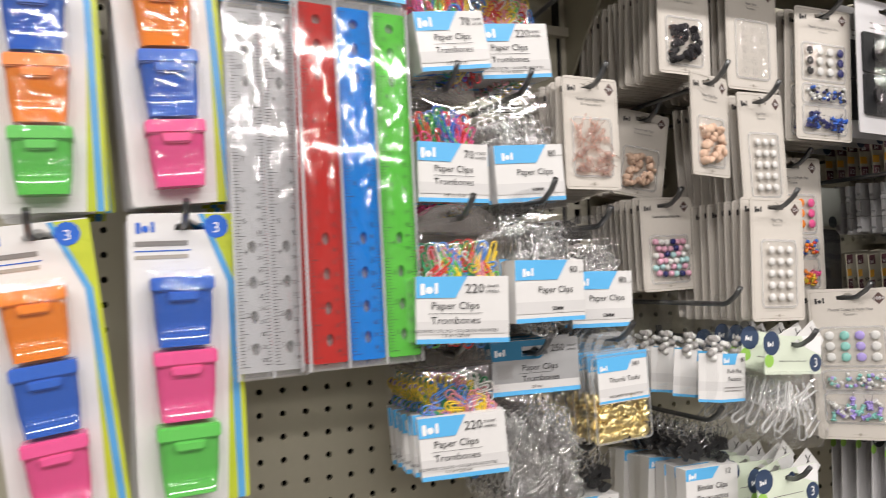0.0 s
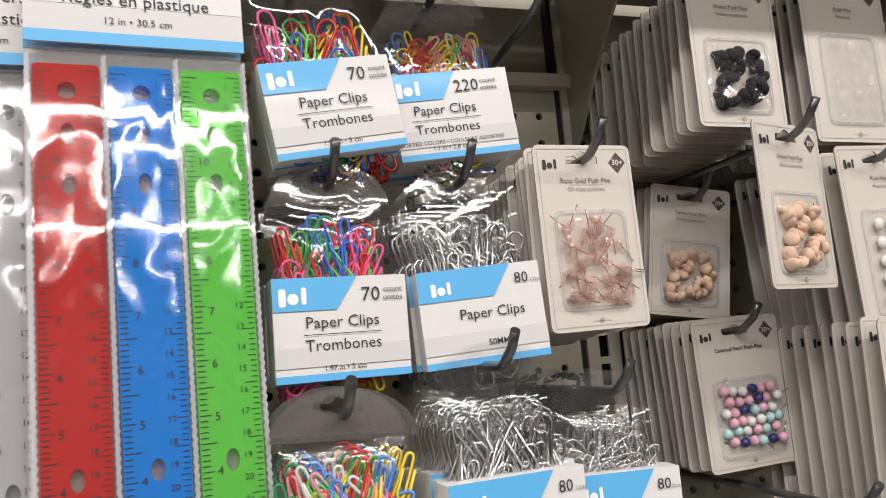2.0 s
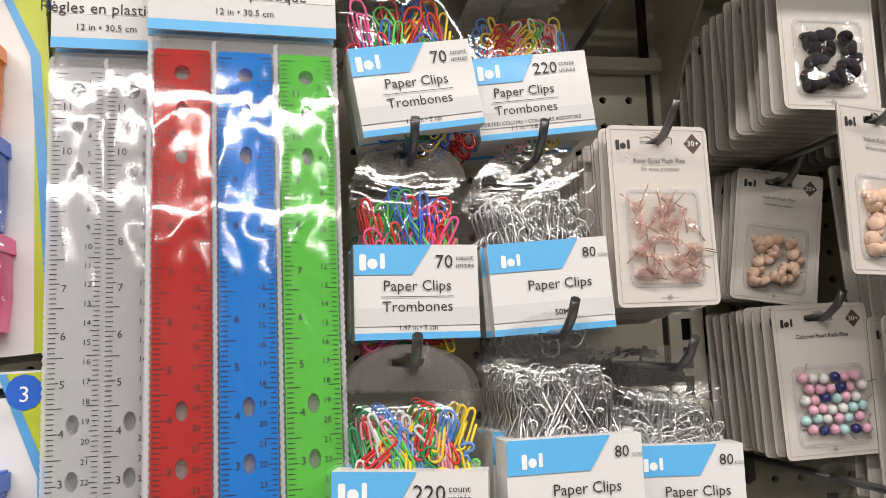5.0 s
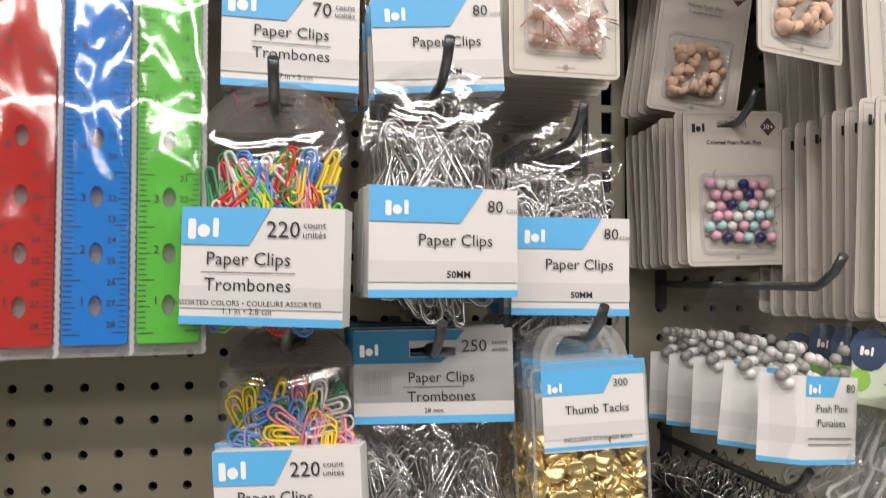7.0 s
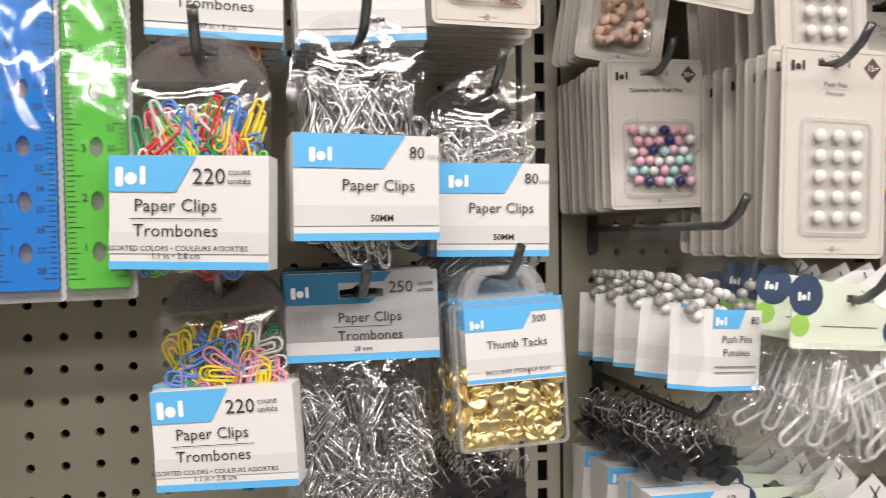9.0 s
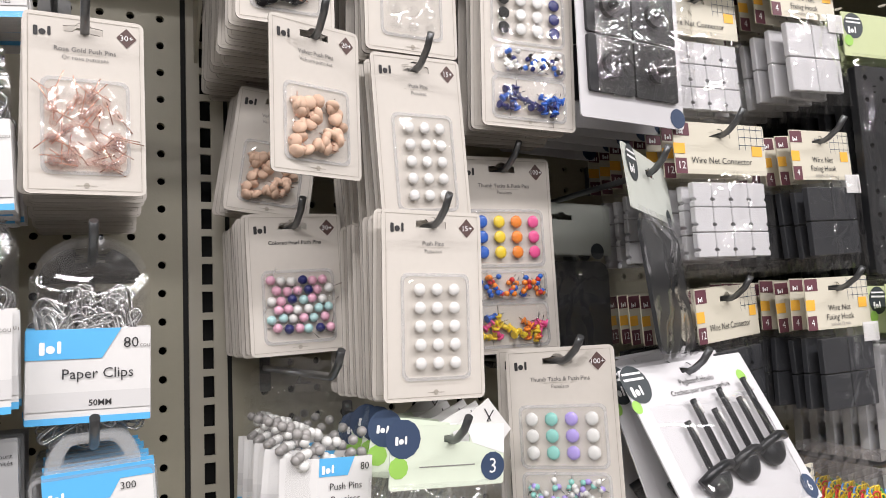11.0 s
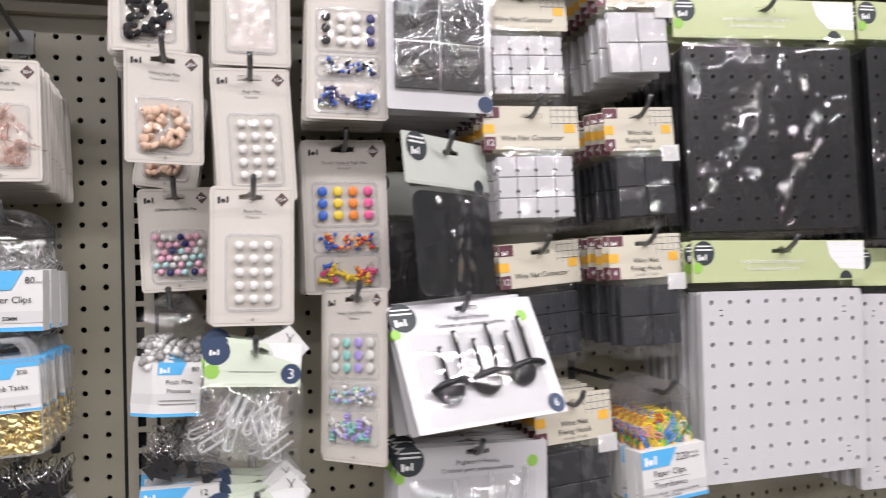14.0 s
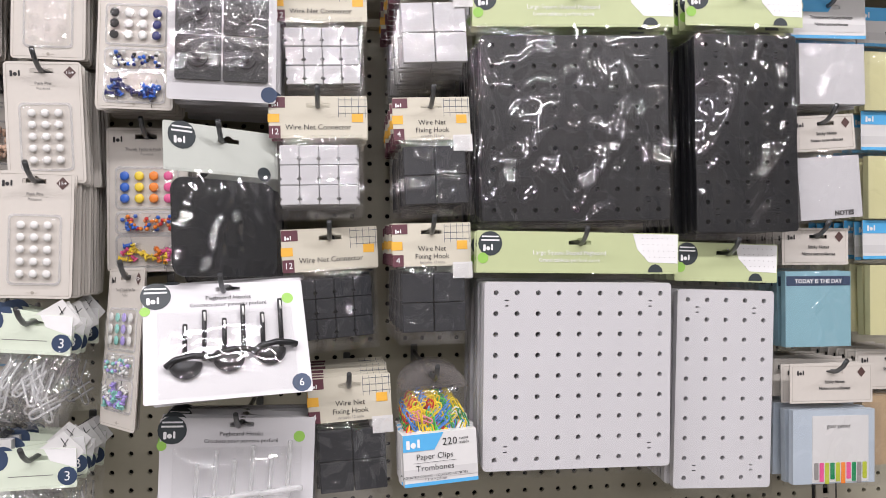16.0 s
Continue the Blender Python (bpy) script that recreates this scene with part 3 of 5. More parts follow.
# tab height 0.021: the bag's top edge lies that far below the origin
TAB = 0.021
hang(clip_bag("70", seed=1), 0.090, 0.627, 1.756, -9.6, 4, 0.016, yaw=6, size=1.071)
hang(clip_bag("220", 0.073, seed=2), 0.182, 0.652, 1.757, -5.3, 4, 0.016, yaw=-4, size=1.058)
hang(clip_bag("70", 0.071, 0.094, seed=3), 0.103, 0.628, 1.628, 0.1, 5, 0.016, yaw=3, size=1.078)
hang(clip_bag("80", 0.072, 0.094, seed=4), 0.183, 0.626, 1.627, -3.2, 5, 0.016, yaw=-4.4, size=1.055)
hang(clip_bag("220", 0.074, 0.094, seed=5), 0.096, 0.590, 1.498, 1.0, 4, 0.018, yaw=-15, size=1.111)
hang(clip_bag("80", 0.076, 0.096, seed=6), 0.185, 0.594, 1.515, 0.1, 6, 0.014, yaw=6, size=1.091)
hang(clip_bag("80x", 0.066, 0.087, seed=7), 0.270, 0.624, 1.492, 0.5, 8, 0.013, yaw=-6, size=1.073)
hang(clip_bag("220v", 0.075, 0.096, seed=8), 0.103, 0.628, 1.368, -3.4, 7, 0.014, yaw=-16, size=1.086)
hang(clip_bag("220", 0.077, 0.100, seed=9), 0.939, 0.566, 1.287, -2.5, 7, 0.013, yaw=5.6, size=1.082)


def header_bag(w=0.084):
    """The bag of 250 small silver clips under a printed clear header."""
    ob = thing("paper_clip_bag", "clear bag of small silver paper clips under a grey-blue printed header", "paper clips", "bags of paper clips")
    b = Build()
    b.sheet(w, 0.115, "film", 0.004, ztop=-0.048, seed=4, wave=0.003, nx=14, nz=16, base=0.007)
    part("bag", b, ob, "clear wrinkled film")
    b = Build()
    M["hazegrey"] = M.get("hazegrey") or solid("smoky_grey_header_print", (0.34, 0.345, 0.35), 0.3, vary=0.1, coat=0.3)
    M["deepblue"] = M.get("deepblue") or solid("deep_blue_header_print", (0.025, 0.17, 0.31), 0.3, vary=0.1, coat=0.3)
    b.holed(rr(w, 0.049, 0.001), [slot(0, -0.012, 0.024)], -0.001, 0.0, "hazegrey")
    b.flat([(-w / 2, -0.0175), (0.004, -0.0175), (0.008, -0.0145), (-w / 2, -0.0145)], -0.0012, "deepblue")
    b.bar(-w / 2, -0.0145, -0.0125, -0.0004, -0.0012, "deepblue")
    b.flat([(-0.0125, -0.0058), (0.0125, -0.0058), (0.017, -0.0004), (-0.0125, -0.0004)], -0.0012, "deepblue")
    for k in range(14):
        b.bar(-w * 0.44 + k * 0.0011, -0.034, -w * 0.44 + k * 0.0011 + 0.0003 + 0.0002 * (k % 3), -0.021, -0.0013, "midgrey")
    b.bar(-w / 2, -0.049, w / 2, -0.045, -0.0013, "sky")
    b.bar(-w / 2, -0.045, w / 2, -0.038, -0.0011, "grey")
    b.bar(-0.016, -0.0302, 0.016, -0.0299, -0.0014, "ink")
    logo(b, -w * 0.46, -0.013, 0.006, -0.0013, "whiteink")
    head = part("header", b, ob, "smoky blue printed header")
    words(head, "250", 0.009, w * 0.26, -0.012, -0.0015)
    words(head, "count", 0.0036, w * 0.42, -0.0085, -0.0015)
    words(head, "unités", 0.0036, w * 0.42, -0.0122, -0.0015)
    words(head, "Paper Clips", 0.0076, w * 0.05, -0.0275, -0.0015)
    words(head, "Trombones", 0.0076, w * 0.05, -0.0375, -0.0015)
    words(head, "28 mm", 0.0036, 0, -0.0435, -0.0015)
    b = Build()
    clips(b, w * 0.92, -0.062, -0.158, 130, ("wire",), 0.028, 0.0075, 0.00065, 0.35, seed=12, depth=0.004)
    tagged(part("paper_clips", b, ob, "small silver wire paper clips"), kind="stuff")
    return ob


hang(header_bag(), 0.185, 0.613, 1.369, -1.6, 7, 0.014, yaw=-11, drop=0.012, size=1.089)


def tack_box():
    ob = thing("thumb_tack_box", "clear box of brass thumb tacks with white and blue label", "thumb tacks", "boxes of thumb tacks")
    w, h, d = 0.069, 0.088, 0.012
    b = Build()
    i = b.mi("stiff")
    loops = [[b.bm.verts.new((x, y, zz)) for x, zz in rr(w - 2 * e, h - 2 * e, 0.004, 0, -e, 4)] for e, y in ((0, d / 2), (0, -d / 2 + 0.001), (0.001, -d / 2))]
    for p, q in zip(loops, loops[1:]):
        for k in range(len(p)):
            f = b.bm.faces.new((p[k], p[(k + 1) % len(p)], q[(k + 1) % len(p)], q[k]))
            f.smooth = True
    b.bm.faces.new(loops[-1])
    b.bm.faces.new(loops[0][::-1])
    part("box", b, ob, "clear stiff plastic case")
    b = Build()
    b.holed(rr(w - 0.002, h - 0.002, 0.004, 0, -0.001, 4), [rr(w - 0.0055, h - 0.0055, 0.003, 0, -0.00275, 4)], -d / 2 - 0.0012, -d / 2 - 0.0002, "rimclear")
    part("case_edge", b, ob, "bright moulded edge of the case")
    b = Build()
    outer = [(0.026 * math.cos(radians(a)), -0.001 + 0.021 * min(1.0, 1.25 * math.sin(radians(a)))) for a in range(0, 181, 10)]
    inner = [(0.017 * math.cos(radians(a)), 0.003 + 0.012 * min(1.0, 1.25 * math.sin(radians(a)))) for a in range(0, 181, 10)]
    b.holed(outer, [inner], -0.001, 0.001, "rimclear")
    part("handle", b, ob, "clear hanging loop")
    b = Build()
    g = random.Random(5)
    for k in range(190):
        x, z = g.uniform(-w / 2 + 0.005, w / 2 - 0.005), -h + 0.005 + 0.042 * g.random() ** 1.2
        t = pose(0, 0, 0, g.uniform(0, 360), g.uniform(0, 360), g.uniform(0, 360))
        c = Vector((x, g.uniform(-d / 2 + 0.0025, d / 2 - 0.002), z))
        if k % 9 == 0:
            t = pose(0, 0, 0, 90 + g.uniform(-25, 25), g.uniform(-25, 25), 0)
            c.y = -d / 2 + 0.002
        b.ball(c, 0.0055, "gold", (1, 1, 0.24), 2, t)
        tip = c + t.to_3x3() @ Vector((0, 0, -0.008))
        b.tube([c, tip], 0.0004, "gold", 3)
    tagged(part("thumb_tacks", b, ob, "brass dome-headed tacks"), kind="stuff")
    b = Build()
    y = -d / 2 - 0.0008
    b.box(-0.027, 0.033, y, y + 0.0004, -0.048, 0.001, "white")
    b.flat([(-0.027, -0.017), (0.008, -0.017), (0.014, -0.007), (-0.027, -0.007)], y - 0.0003, "sky")
    b.bar(-0.027, -0.007, 0.033, 0.001, y - 0.0003, "sky")
    b.bar(-0.027, -0.047, 0.033, -0.045, y - 0.0003, "sky")
    b.bar(-0.027, -0.041, 0.033, -0.033, y - 0.0003, "grey")
    logo(b, -0.024, -0.015, 0.005, y - 0.0006, "whiteink")
    lab = part("label", b, ob, "white paper label with a blue top")
    words(lab, "300", 0.006, 0.018, -0.0135, y - 0.0008)
    words(lab, "Thumb Tacks", 0.0068, 0.004, -0.0275, y - 0.0008)
    words(lab, "INCLUDES STORAGE BOX", 0.0034, 0.004, -0.0425, y - 0.0008)
    return ob


hang(tack_box(), 0.270, 0.596, 1.351, -2.7, 9, 0.018, yaw=-1.6, drop=-0.0145, size=1.016)


# ---- blister cards ----
def blister_card(name, label, category, w, h, title, second, badge, group="", ornate=True, slotw=0.022):
    ob = thing(name, label, category, group)
    b = Build()
    b.holed(rr(w, h, 0.004), [slot(-0.001, -0.0095, slotw)], -0.0005, 0.0005, "card", "core")
    y = -0.0006
    e = 0.0025
    for x0, z0, x1, z1 in ((-w / 2 + e, -h + e, w / 2 - e, -h + e + 0.0003), (-w / 2 + e, -e - 0.0003, w / 2 - e, -e), (-w / 2 + e, -h + e, -w / 2 + e + 0.0003, -e), (w / 2 - e - 0.0003, -h + e, w / 2 - e, -e)):
        b.bar(x0, z0, x1, z1, y - 0.0002, "cardedge")
    logo(b, -w * 0.42, -0.0145, 0.0058, y - 0.0003, "ink")
    b.flat([(w * 0.35 - 0.006, -0.011), (w * 0.35, -0.0175), (w * 0.35 + 0.006, -0.011), (w * 0.35, -0.0045)], y - 0.0003, "badge")
    b.flat(ring(0, -h + 0.0055, 0.0018, 6), y - 0.0003, "cardedge")
    b.bar(-0.006, -h + 0.0052, 0.006, -h + 0.0055, y - 0.0003, "cardedge")
    c = part("card", b, ob, "cream printed card with a fine border line")
    words(c, badge, 0.0052, w * 0.35, -0.0128, y - 0.0006, "whiteink")
    words(c, title, 0.0042, 0, -0.0235, y - 0.0004, "greyink" if second else "ink", bold=0.00006)
    if second:
        words(c, second, 0.0038, 0, -0.0285, y - 0.0004, "greyink")
        bb = Build()
        bb.bar(-0.012, -0.0248, 0.012, -0.0246, y - 0.0004, "cardedge")
        part("rule", bb, c)
    return ob


def blister(ob, cx, ztop, w, h, depth=0.007, name="blister"):
    """A clear moulded bubble with bevelled sides."""
    b = Build()
    i = b.mi("stiff")
    loops = []
    for s, y in ((0.0, -0.0009), (0.0008, -depth * 0.7), (0.0025, -depth)):
        loops.append([b.bm.verts.new((x, y, z)) for x, z in rr(w - 2 * s, h - 2 * s, 0.004, cx, ztop - s)])
    for a, c in zip(loops, loops[1:]):
        for k in range(len(a)):
            f = b.bm.faces.new((a[k], a[(k + 1) % len(a)], c[(k + 1) % len(a)], c[k]))
            f.smooth = True
    b.bm.faces.new(loops[-1])
    # Pale ring draws the highlight that outlines the bubble's sealed rim.
    edge = Build()
    edge.holed(rr(w + 0.004, h + 0.004, 0.005, cx, ztop + 0.002), [rr(w - 0.0004, h - 0.0004, 0.004, cx, ztop - 0.0002)], -0.0014, -0.0009, "sheenhaze")
    bub = part(name, b, ob, "clear moulded plastic bubble")
    part("rim", edge, bub, "heat-sealed rim, pale with its painted outline highlight")
    return bub


def pin_heap(ob, cx, ztop, w, h, count, keys, r, squash=(1, 1, 1), needle="wire", seed=1, spread=0.002, tidy=False, name="push_pins", label="", length=0.011):
    b = Build()
    g = random.Random(seed)
    cols = max(1, round(w / (2.05 * r)))
    rows_ = math.ceil(count / cols)
    for k in range(count):
        if tidy:
            x = cx - w / 2 + (k % cols + 0.5) * w / cols
            z = ztop - (k // cols + 0.5) * h / rows_
            x += (0.25 if (k // cols) % 2 else -0.25) * w / cols
            x, z = x + g.uniform(-0.0009, 0.0009), z + g.uniform(-0.0009, 0.0009)
        else:
            x, z = cx + g.uniform(-0.5, 0.5) * w, ztop - h * (1 - g.random() ** 1.3)
        c = Vector((x, -0.004 + g.uniform(-spread, spread), z))
        t = pose(0, 0, 0, g.uniform(-60, 60), g.uniform(0, 360), g.uniform(0, 360))
        b.ball(c, r, g.choice(keys), squash, 2 if r > 0.0035 else 1, None if tidy else t)
        if needle:
            d = t.to_3x3() @ Vector((0, 0, 1))
            d.y *= 0.25
            b.tube([c, c + d.normalized() * length], 0.0004, needle, 3)
    return tagged(part(name, b, ob, label), kind="stuff")


def domes(ob, cx, ztop, cols, rows_, dx, dz, r, keys, name="push_pin", squash=0.5):
    for c in range(cols):
        for q in range(rows_):
            b = Build()
            b.ball((0, 0, 0), r, keys[c % len(keys)], (1, squash, 1), 2)
            o = part(name, b, ob)
            o.matrix_basis = pose(cx + (c - (cols - 1) / 2) * dx, -0.0035, ztop - q * dz)


def rose_card():
    ob = blister_card("push_pin_card", "cream card of clear rose gold push pins in a plastic bubble", "push pins", 0.068, 0.112, "Rose Gold Push Pins", "Or rose punaises", "30+", "push pin cards")
    M["rosetint"] = M.get("rosetint") or clear("rose_clear_plastic", tint=(0.98, 0.90, 0.87), haze=0.13, haze_rgb=(0.92, 0.78, 0.74), wrinkle=0.0)
    blister(ob, 0, -0.042, 0.046, 0.056)
    pin_heap(ob, 0, -0.0455, 0.040, 0.049, 52, ("rosetint",), 0.0029, (1, 1, 1.7), "rosegold", 3, length=0.014, label="clear heads on rose gold pins")
    return ob


hang(rose_card(), 0.265, 0.616, 1.639, -0.7, 13, 0.011, yaw=3.4, slope=-0.0008, size=1.059)


def velvet_card(key, title="Velvet Push Pins"):
    ob = blister_card("push_pin_card", f"cream card of {'black' if key == 'black' else 'beige'} velvet push pins in a plastic bubble", "push pins", 0.070, 0.106, title, "Velours punaises", "20+", "push pin cards")
    M["velvetblack"] = M.get("velvetblack") or solid("black_velvet", (0.012, 0.011, 0.014), 0.9)
    M["velvettan"] = M.get("velvettan") or solid("beige_velvet", (0.66, 0.46, 0.34), 0.85, bump=0.2)
    blister(ob, 0, -0.046, 0.047, 0.049)
    pin_heap(ob, 0, -0.056, 0.038, 0.036, 34, ("velvetblack" if key == "black" else "velvettan",), 0.0050, (1, 1, 0.6), "rosegold", 4, length=0.006, label="velvet-covered round heads")
    return ob


hang(velvet_card("black"), 0.402, 0.622, 1.768, 0.5, 15, 0.011, slope=-0.001, jitter=2.5, size=1.07)
hang(velvet_card("tan"), 0.417, 0.603, 1.651, 0.5, 1, yaw=15, size=1.079)
hang(velvet_card("tan"), 0.421, 0.718, 1.633, 8.6, 5, 0.011, yaw=-7, size=1.022)


def pearl_card():
    ob = blister_card("push_pin_card", "cream card of coloured pearl push pins in a plastic bubble", "push pins", 0.074, 0.107, "Colored Pearl Push Pins", "", "30+", "push pin cards")
    blister(ob, 0.001, -0.045, 0.052, 0.052)
    pin_heap(ob, 0.001, -0.048, 0.047, 0.043, 36, ("navyblue", "pearlpink", "pearlmint", "pearlwhite", "pearlpink", "pearlwhite"), 0.0037, seed=8, tidy=True, spread=0.0012, label="round pearly heads")
    return ob


hang(pearl_card(), 0.419, 0.685, 1.522, -1.7, 11, 0.012, yaw=-1, size=1.059)


def white_card():
    ob = blister_card("push_pin_card", "cream card of white domed push pins in a plastic bubble", "push pins", 0.073, 0.125, "Push Pins", "Punaises", "15+", "push pin cards")
    blister(ob, 0.001, -0.044, 0.046, 0.066)
    domes(ob, 0.001, -0.053, 3, 5, 0.0125, 0.012, 0.0042, ("whitecap",))
    return ob


hang(white_card(), 0.500, 0.610, 1.638, -2.5, 9, 0.013, yaw=6, size=1.105)
hang(white_card(), 0.500, 0.592, 1.512, 1.5, 10, 0.013, size=1.119)


def clear_pin_card():
    ob = blister_card("push_pin_card", "cream card of clear push pins in a plastic bubble", "push pins", 0.074, 0.118, "Push Pins", "Punaises", "15+", "push pin cards")
    blister(ob, 0, -0.042, 0.046, 0.062)
    domes(ob, 0, -0.05, 3, 5, 0.0135, 0.012, 0.0052, ("stiff",), "clear_push_pin")
    return ob


hang(clear_pin_card(), 0.504, 0.620, 1.772, 0.6, 12, 0.012, size=1.09)


def hundred_card(disc, ballk, pink, w=0.081, h=0.148):
    ob = blister_card("tack_and_pin_card", "cream blister card of coloured thumb tacks and push pins", "push pins", w, h, "Thumb Tacks & Push Pins", "Punaises", "100+", "thumb tack cards")
    blister(ob, 0, -0.042, 0.060, 0.040)
    domes(ob, 0, -0.050, 4, 3, 0.0145, 0.0115, 0.0049, disc, "thumb_tack", 0.26)
    blister(ob, 0, -0.088, 0.060, 0.020)
    pin_heap(ob, 0, -0.091, 0.052, 0.014, 42, ballk, 0.0024, seed=2, name="ball_pins", label="small ball-headed pins", length=0.006)
    blister(ob, 0, -0.112, 0.060, 0.030)
    b = Build()
    g = random.Random(9)
    for _ in range(20):
        t = pose(g.uniform(-0.024, 0.024), -0.004, -0.128 + g.uniform(-0.009, 0.009), g.uniform(-30, 30), g.uniform(0, 360), 0)
        key = g.choice(pink)
        for z0, z1, r in ((-0.0045, -0.003, 0.0032), (-0.003, 0.003, 0.0019), (0.003, 0.0045, 0.0027)):
            b.tube([t @ Vector((0, 0, z0)), t @ Vector((0, 0, z1))], r, key, 6)
        b.tube([t @ Vector((0, 0, 0.004)), t @ Vector((0, 0, 0.012))], 0.0004, "wire", 3)
    part("push_pins", b, ob, "spool-shaped plastic push pins")
    return ob


DARK = ("navyblue", "black", "pearlwhite", "blue")
BRIGHT = ("blue", "yellow", "orange", "pink")
SOFT = ("pearlwhite", "mint", "lilac", "pearlwhite")
hang(hundred_card(("black", "pearlwhite", "pearlwhite", "navyblue"), ("navyblue", "blue", "pearlwhite", "black"), ("navyblue", "blue"), 0.080, 0.150), 0.606, 0.604, 1.749, 2.1, 6, 0.013, yaw=-5, size=1.09)
hang(hundred_card(BRIGHT, ("orange", "orange", "blue", "red"), ("yellow", "blue", "pink", "orange")), 0.602, 0.656, 1.573, -0.4, 7, 0.013, yaw=-3, size=1.172)
hang(hundred_card(SOFT, ("mint", "lilac", "pearlwhite"), ("mint", "pearlwhite", "lilac"), 0.080, 0.160), 0.599, 0.582, 1.405, -1.8, 2, 0.013, yaw=-51, tilt=-4.8, size=1.092)


# ---- push pin bags ----
def push_bag():
    ob = thing("push_pin_bag", "clear bag of white and grey ball-headed push pins", "push pins", "bags of push pins")
    w, h = 0.062, 0.095
    b = Build()
    b.sheet(w, h, "film", 0.002, ztop=-0.02, seed=11, wave=0.002, base=0.005)
    part("bag", b, ob, "clear film")
    b = Build()
    arc = [(w * 0.40 * math.cos(radians(a)), -0.02 + 0.022 * math.sin(radians(a))) for a in range(0, 181, 15)]
    b.holed(arc, [slot(0, -0.0075, 0.018)], -0.0003, 0.0003, "film")
    part("hang_tab", b, ob)
    pin_heap(ob, 0, -0.046, w * 0.88, 0.024, 34, ("pearlwhite", "midgrey", "pearlwhite", "midgrey"), 0.0037, needle=None, seed=5, label="round white and grey heads")
    lab = Build()
    y, zt, lh = -0.0105, -0.063, 0.052
    fold = -w * 0.16
    edge = [(-w / 2, 0.004), (fold, y), (w / 2, y), (w / 2, 0.004)]
    for (xa, ya), (xb, yb) in zip(edge, edge[1:]):
        for z0, z1, key in ((lh, lh - 0.003, "sky"), (lh - 0.003, 0.040, "white"), (0.040, 0.030, "grey"), (0.030, 0.0, "white")):
            lab.poly([(xa, ya, zt - z0), (xb, yb, zt - z0), (xb, yb, zt - z1), (xa, ya, zt - z1)], key)
    bmesh.ops.remove_doubles(lab.bm, verts=lab.bm.verts[:], dist=0.00001)
    lab.flat([(fold + 0.0003, zt - 0.012), (0.012, zt - 0.012), (0.017, zt), (fold + 0.0003, zt)], y - 0.0003, "sky")
    logo(lab, fold + 0.002, zt - 0.0098, 0.0055, y - 0.0006, "whiteink")
    lb = part("label", lab, ob, "white paper sleeve with a blue corner")
    words(lb, "80", 0.0070, w * 0.40, zt - 0.009, y - 0.0008)
    words(lb, "Push Pins", 0.0066, w * 0.17, zt - 0.021, y - 0.0008)
    words(lb, "Punaises", 0.0066, w * 0.17, zt - 0.0295, y - 0.0008)
    bb = Build()
    for z in (0.036, 0.0395):
        bb.bar(-0.007, zt - z - 0.0008, 0.027, zt - z, y - 0.0008, "greyink")
    part("small_print", bb, lb)
    return ob


hang(push_bag(), 0.419, 0.602, 1.404, 4, 5, 0.037, yaw=10, jitter=4, size=1.009)


# ---- loop hooks in soft bags ----
def loop_bag(seed):
    ob = thing("hook_bag", "crinkled bag of clear plastic hooks under mint header card", "hooks", "bags of clear hooks")
    g = random.Random(seed)
    b = Build()
    b.holed(rr(0.086, 0.040, 0.002), [slot(0.006, -0.009, 0.02)], -0.0006, 0.0006, "mintcard")
    b.flat(ring(-0.034, -0.008, 0.0125, 14), -0.0009, "navy")
    b.flat(ring(0.034, -0.028, 0.0095, 14), -0.0009, "navy")
    b.flat([(0.012, 0.0), (0.018, -0.012), (0.043, -0.020), (0.043, 0.0)], -0.0008, "whiteink")
    b.flat(ring(-0.037, -0.026, 0.007, 10), -0.0008, "lime")
    b.bar(-0.022, -0.0265, 0.020, -0.0258, -0.0009, "greyink")
    logo(b, -0.040, -0.011, 0.0052, -0.0011, "whiteink")
    head = part("header", b, ob, "pale mint card with navy spots")
    words(head, "3", 0.014, 0.034, -0.0325, -0.0012, "whiteink")
    b = Build()
    b.plate([(0.004, -0.002), (0.043, -0.012), (0.050, -0.004), (0.031, 0.017)], 0.0010, 0.0018, "white")
    flap = part("flap", b, ob, "folded white corner of the card")
    b = Build()
    b.tube([(0.028, 0.0006, 0.010), (0.033, 0.0006, 0.002), (0.030, 0.0006, 0.0015), (0.035, 0.0006, 0.009)], 0.0004, "ink", 4)
    part("scissors_print", b, flap)
    b = Build()
    b.sheet(0.092, 0.080, "crinkle", 0.006, ztop=-0.036, seed=seed, wave=0.014, nx=20, nz=18, base=0.002)
    part("bag", b, ob, "crinkled clear film")
    M["clearpiece"] = M.get("clearpiece") or clear("clear_hook_plastic", haze=0.32, haze_rgb=(0.85, 0.86, 0.86), wrinkle=0.0, gain=2.0)
    bend = [(-0.004, 0, 0.015), (-0.004, 0, -0.012), (-0.002, 0, -0.015), (0.002, 0, -0.015), (0.004, 0, -0.012), (0.004, 0, 0.015)]
    for _ in range(14):
        b = Build()
        b.tube(bend, 0.0013, "clearpiece", 6)
        o = part("plastic_hook", b, ob)
        o.matrix_basis = pose(g.uniform(-0.032, 0.032), g.uniform(-0.006, 0.006), -0.076 + g.uniform(-0.024, 0.020), g.uniform(-25, 25), g.uniform(-60, 60), g.uniform(-30, 30))
    return ob


hang(loop_bag(3), 0.498, 0.575, 1.356, 4.3, 5, 0.024, jitter=9, yaw=3, size=1.066)
hang(loop_bag(8), 0.496, 0.590, 1.206, -1, 6, 0.022, jitter=14, size=1.09)


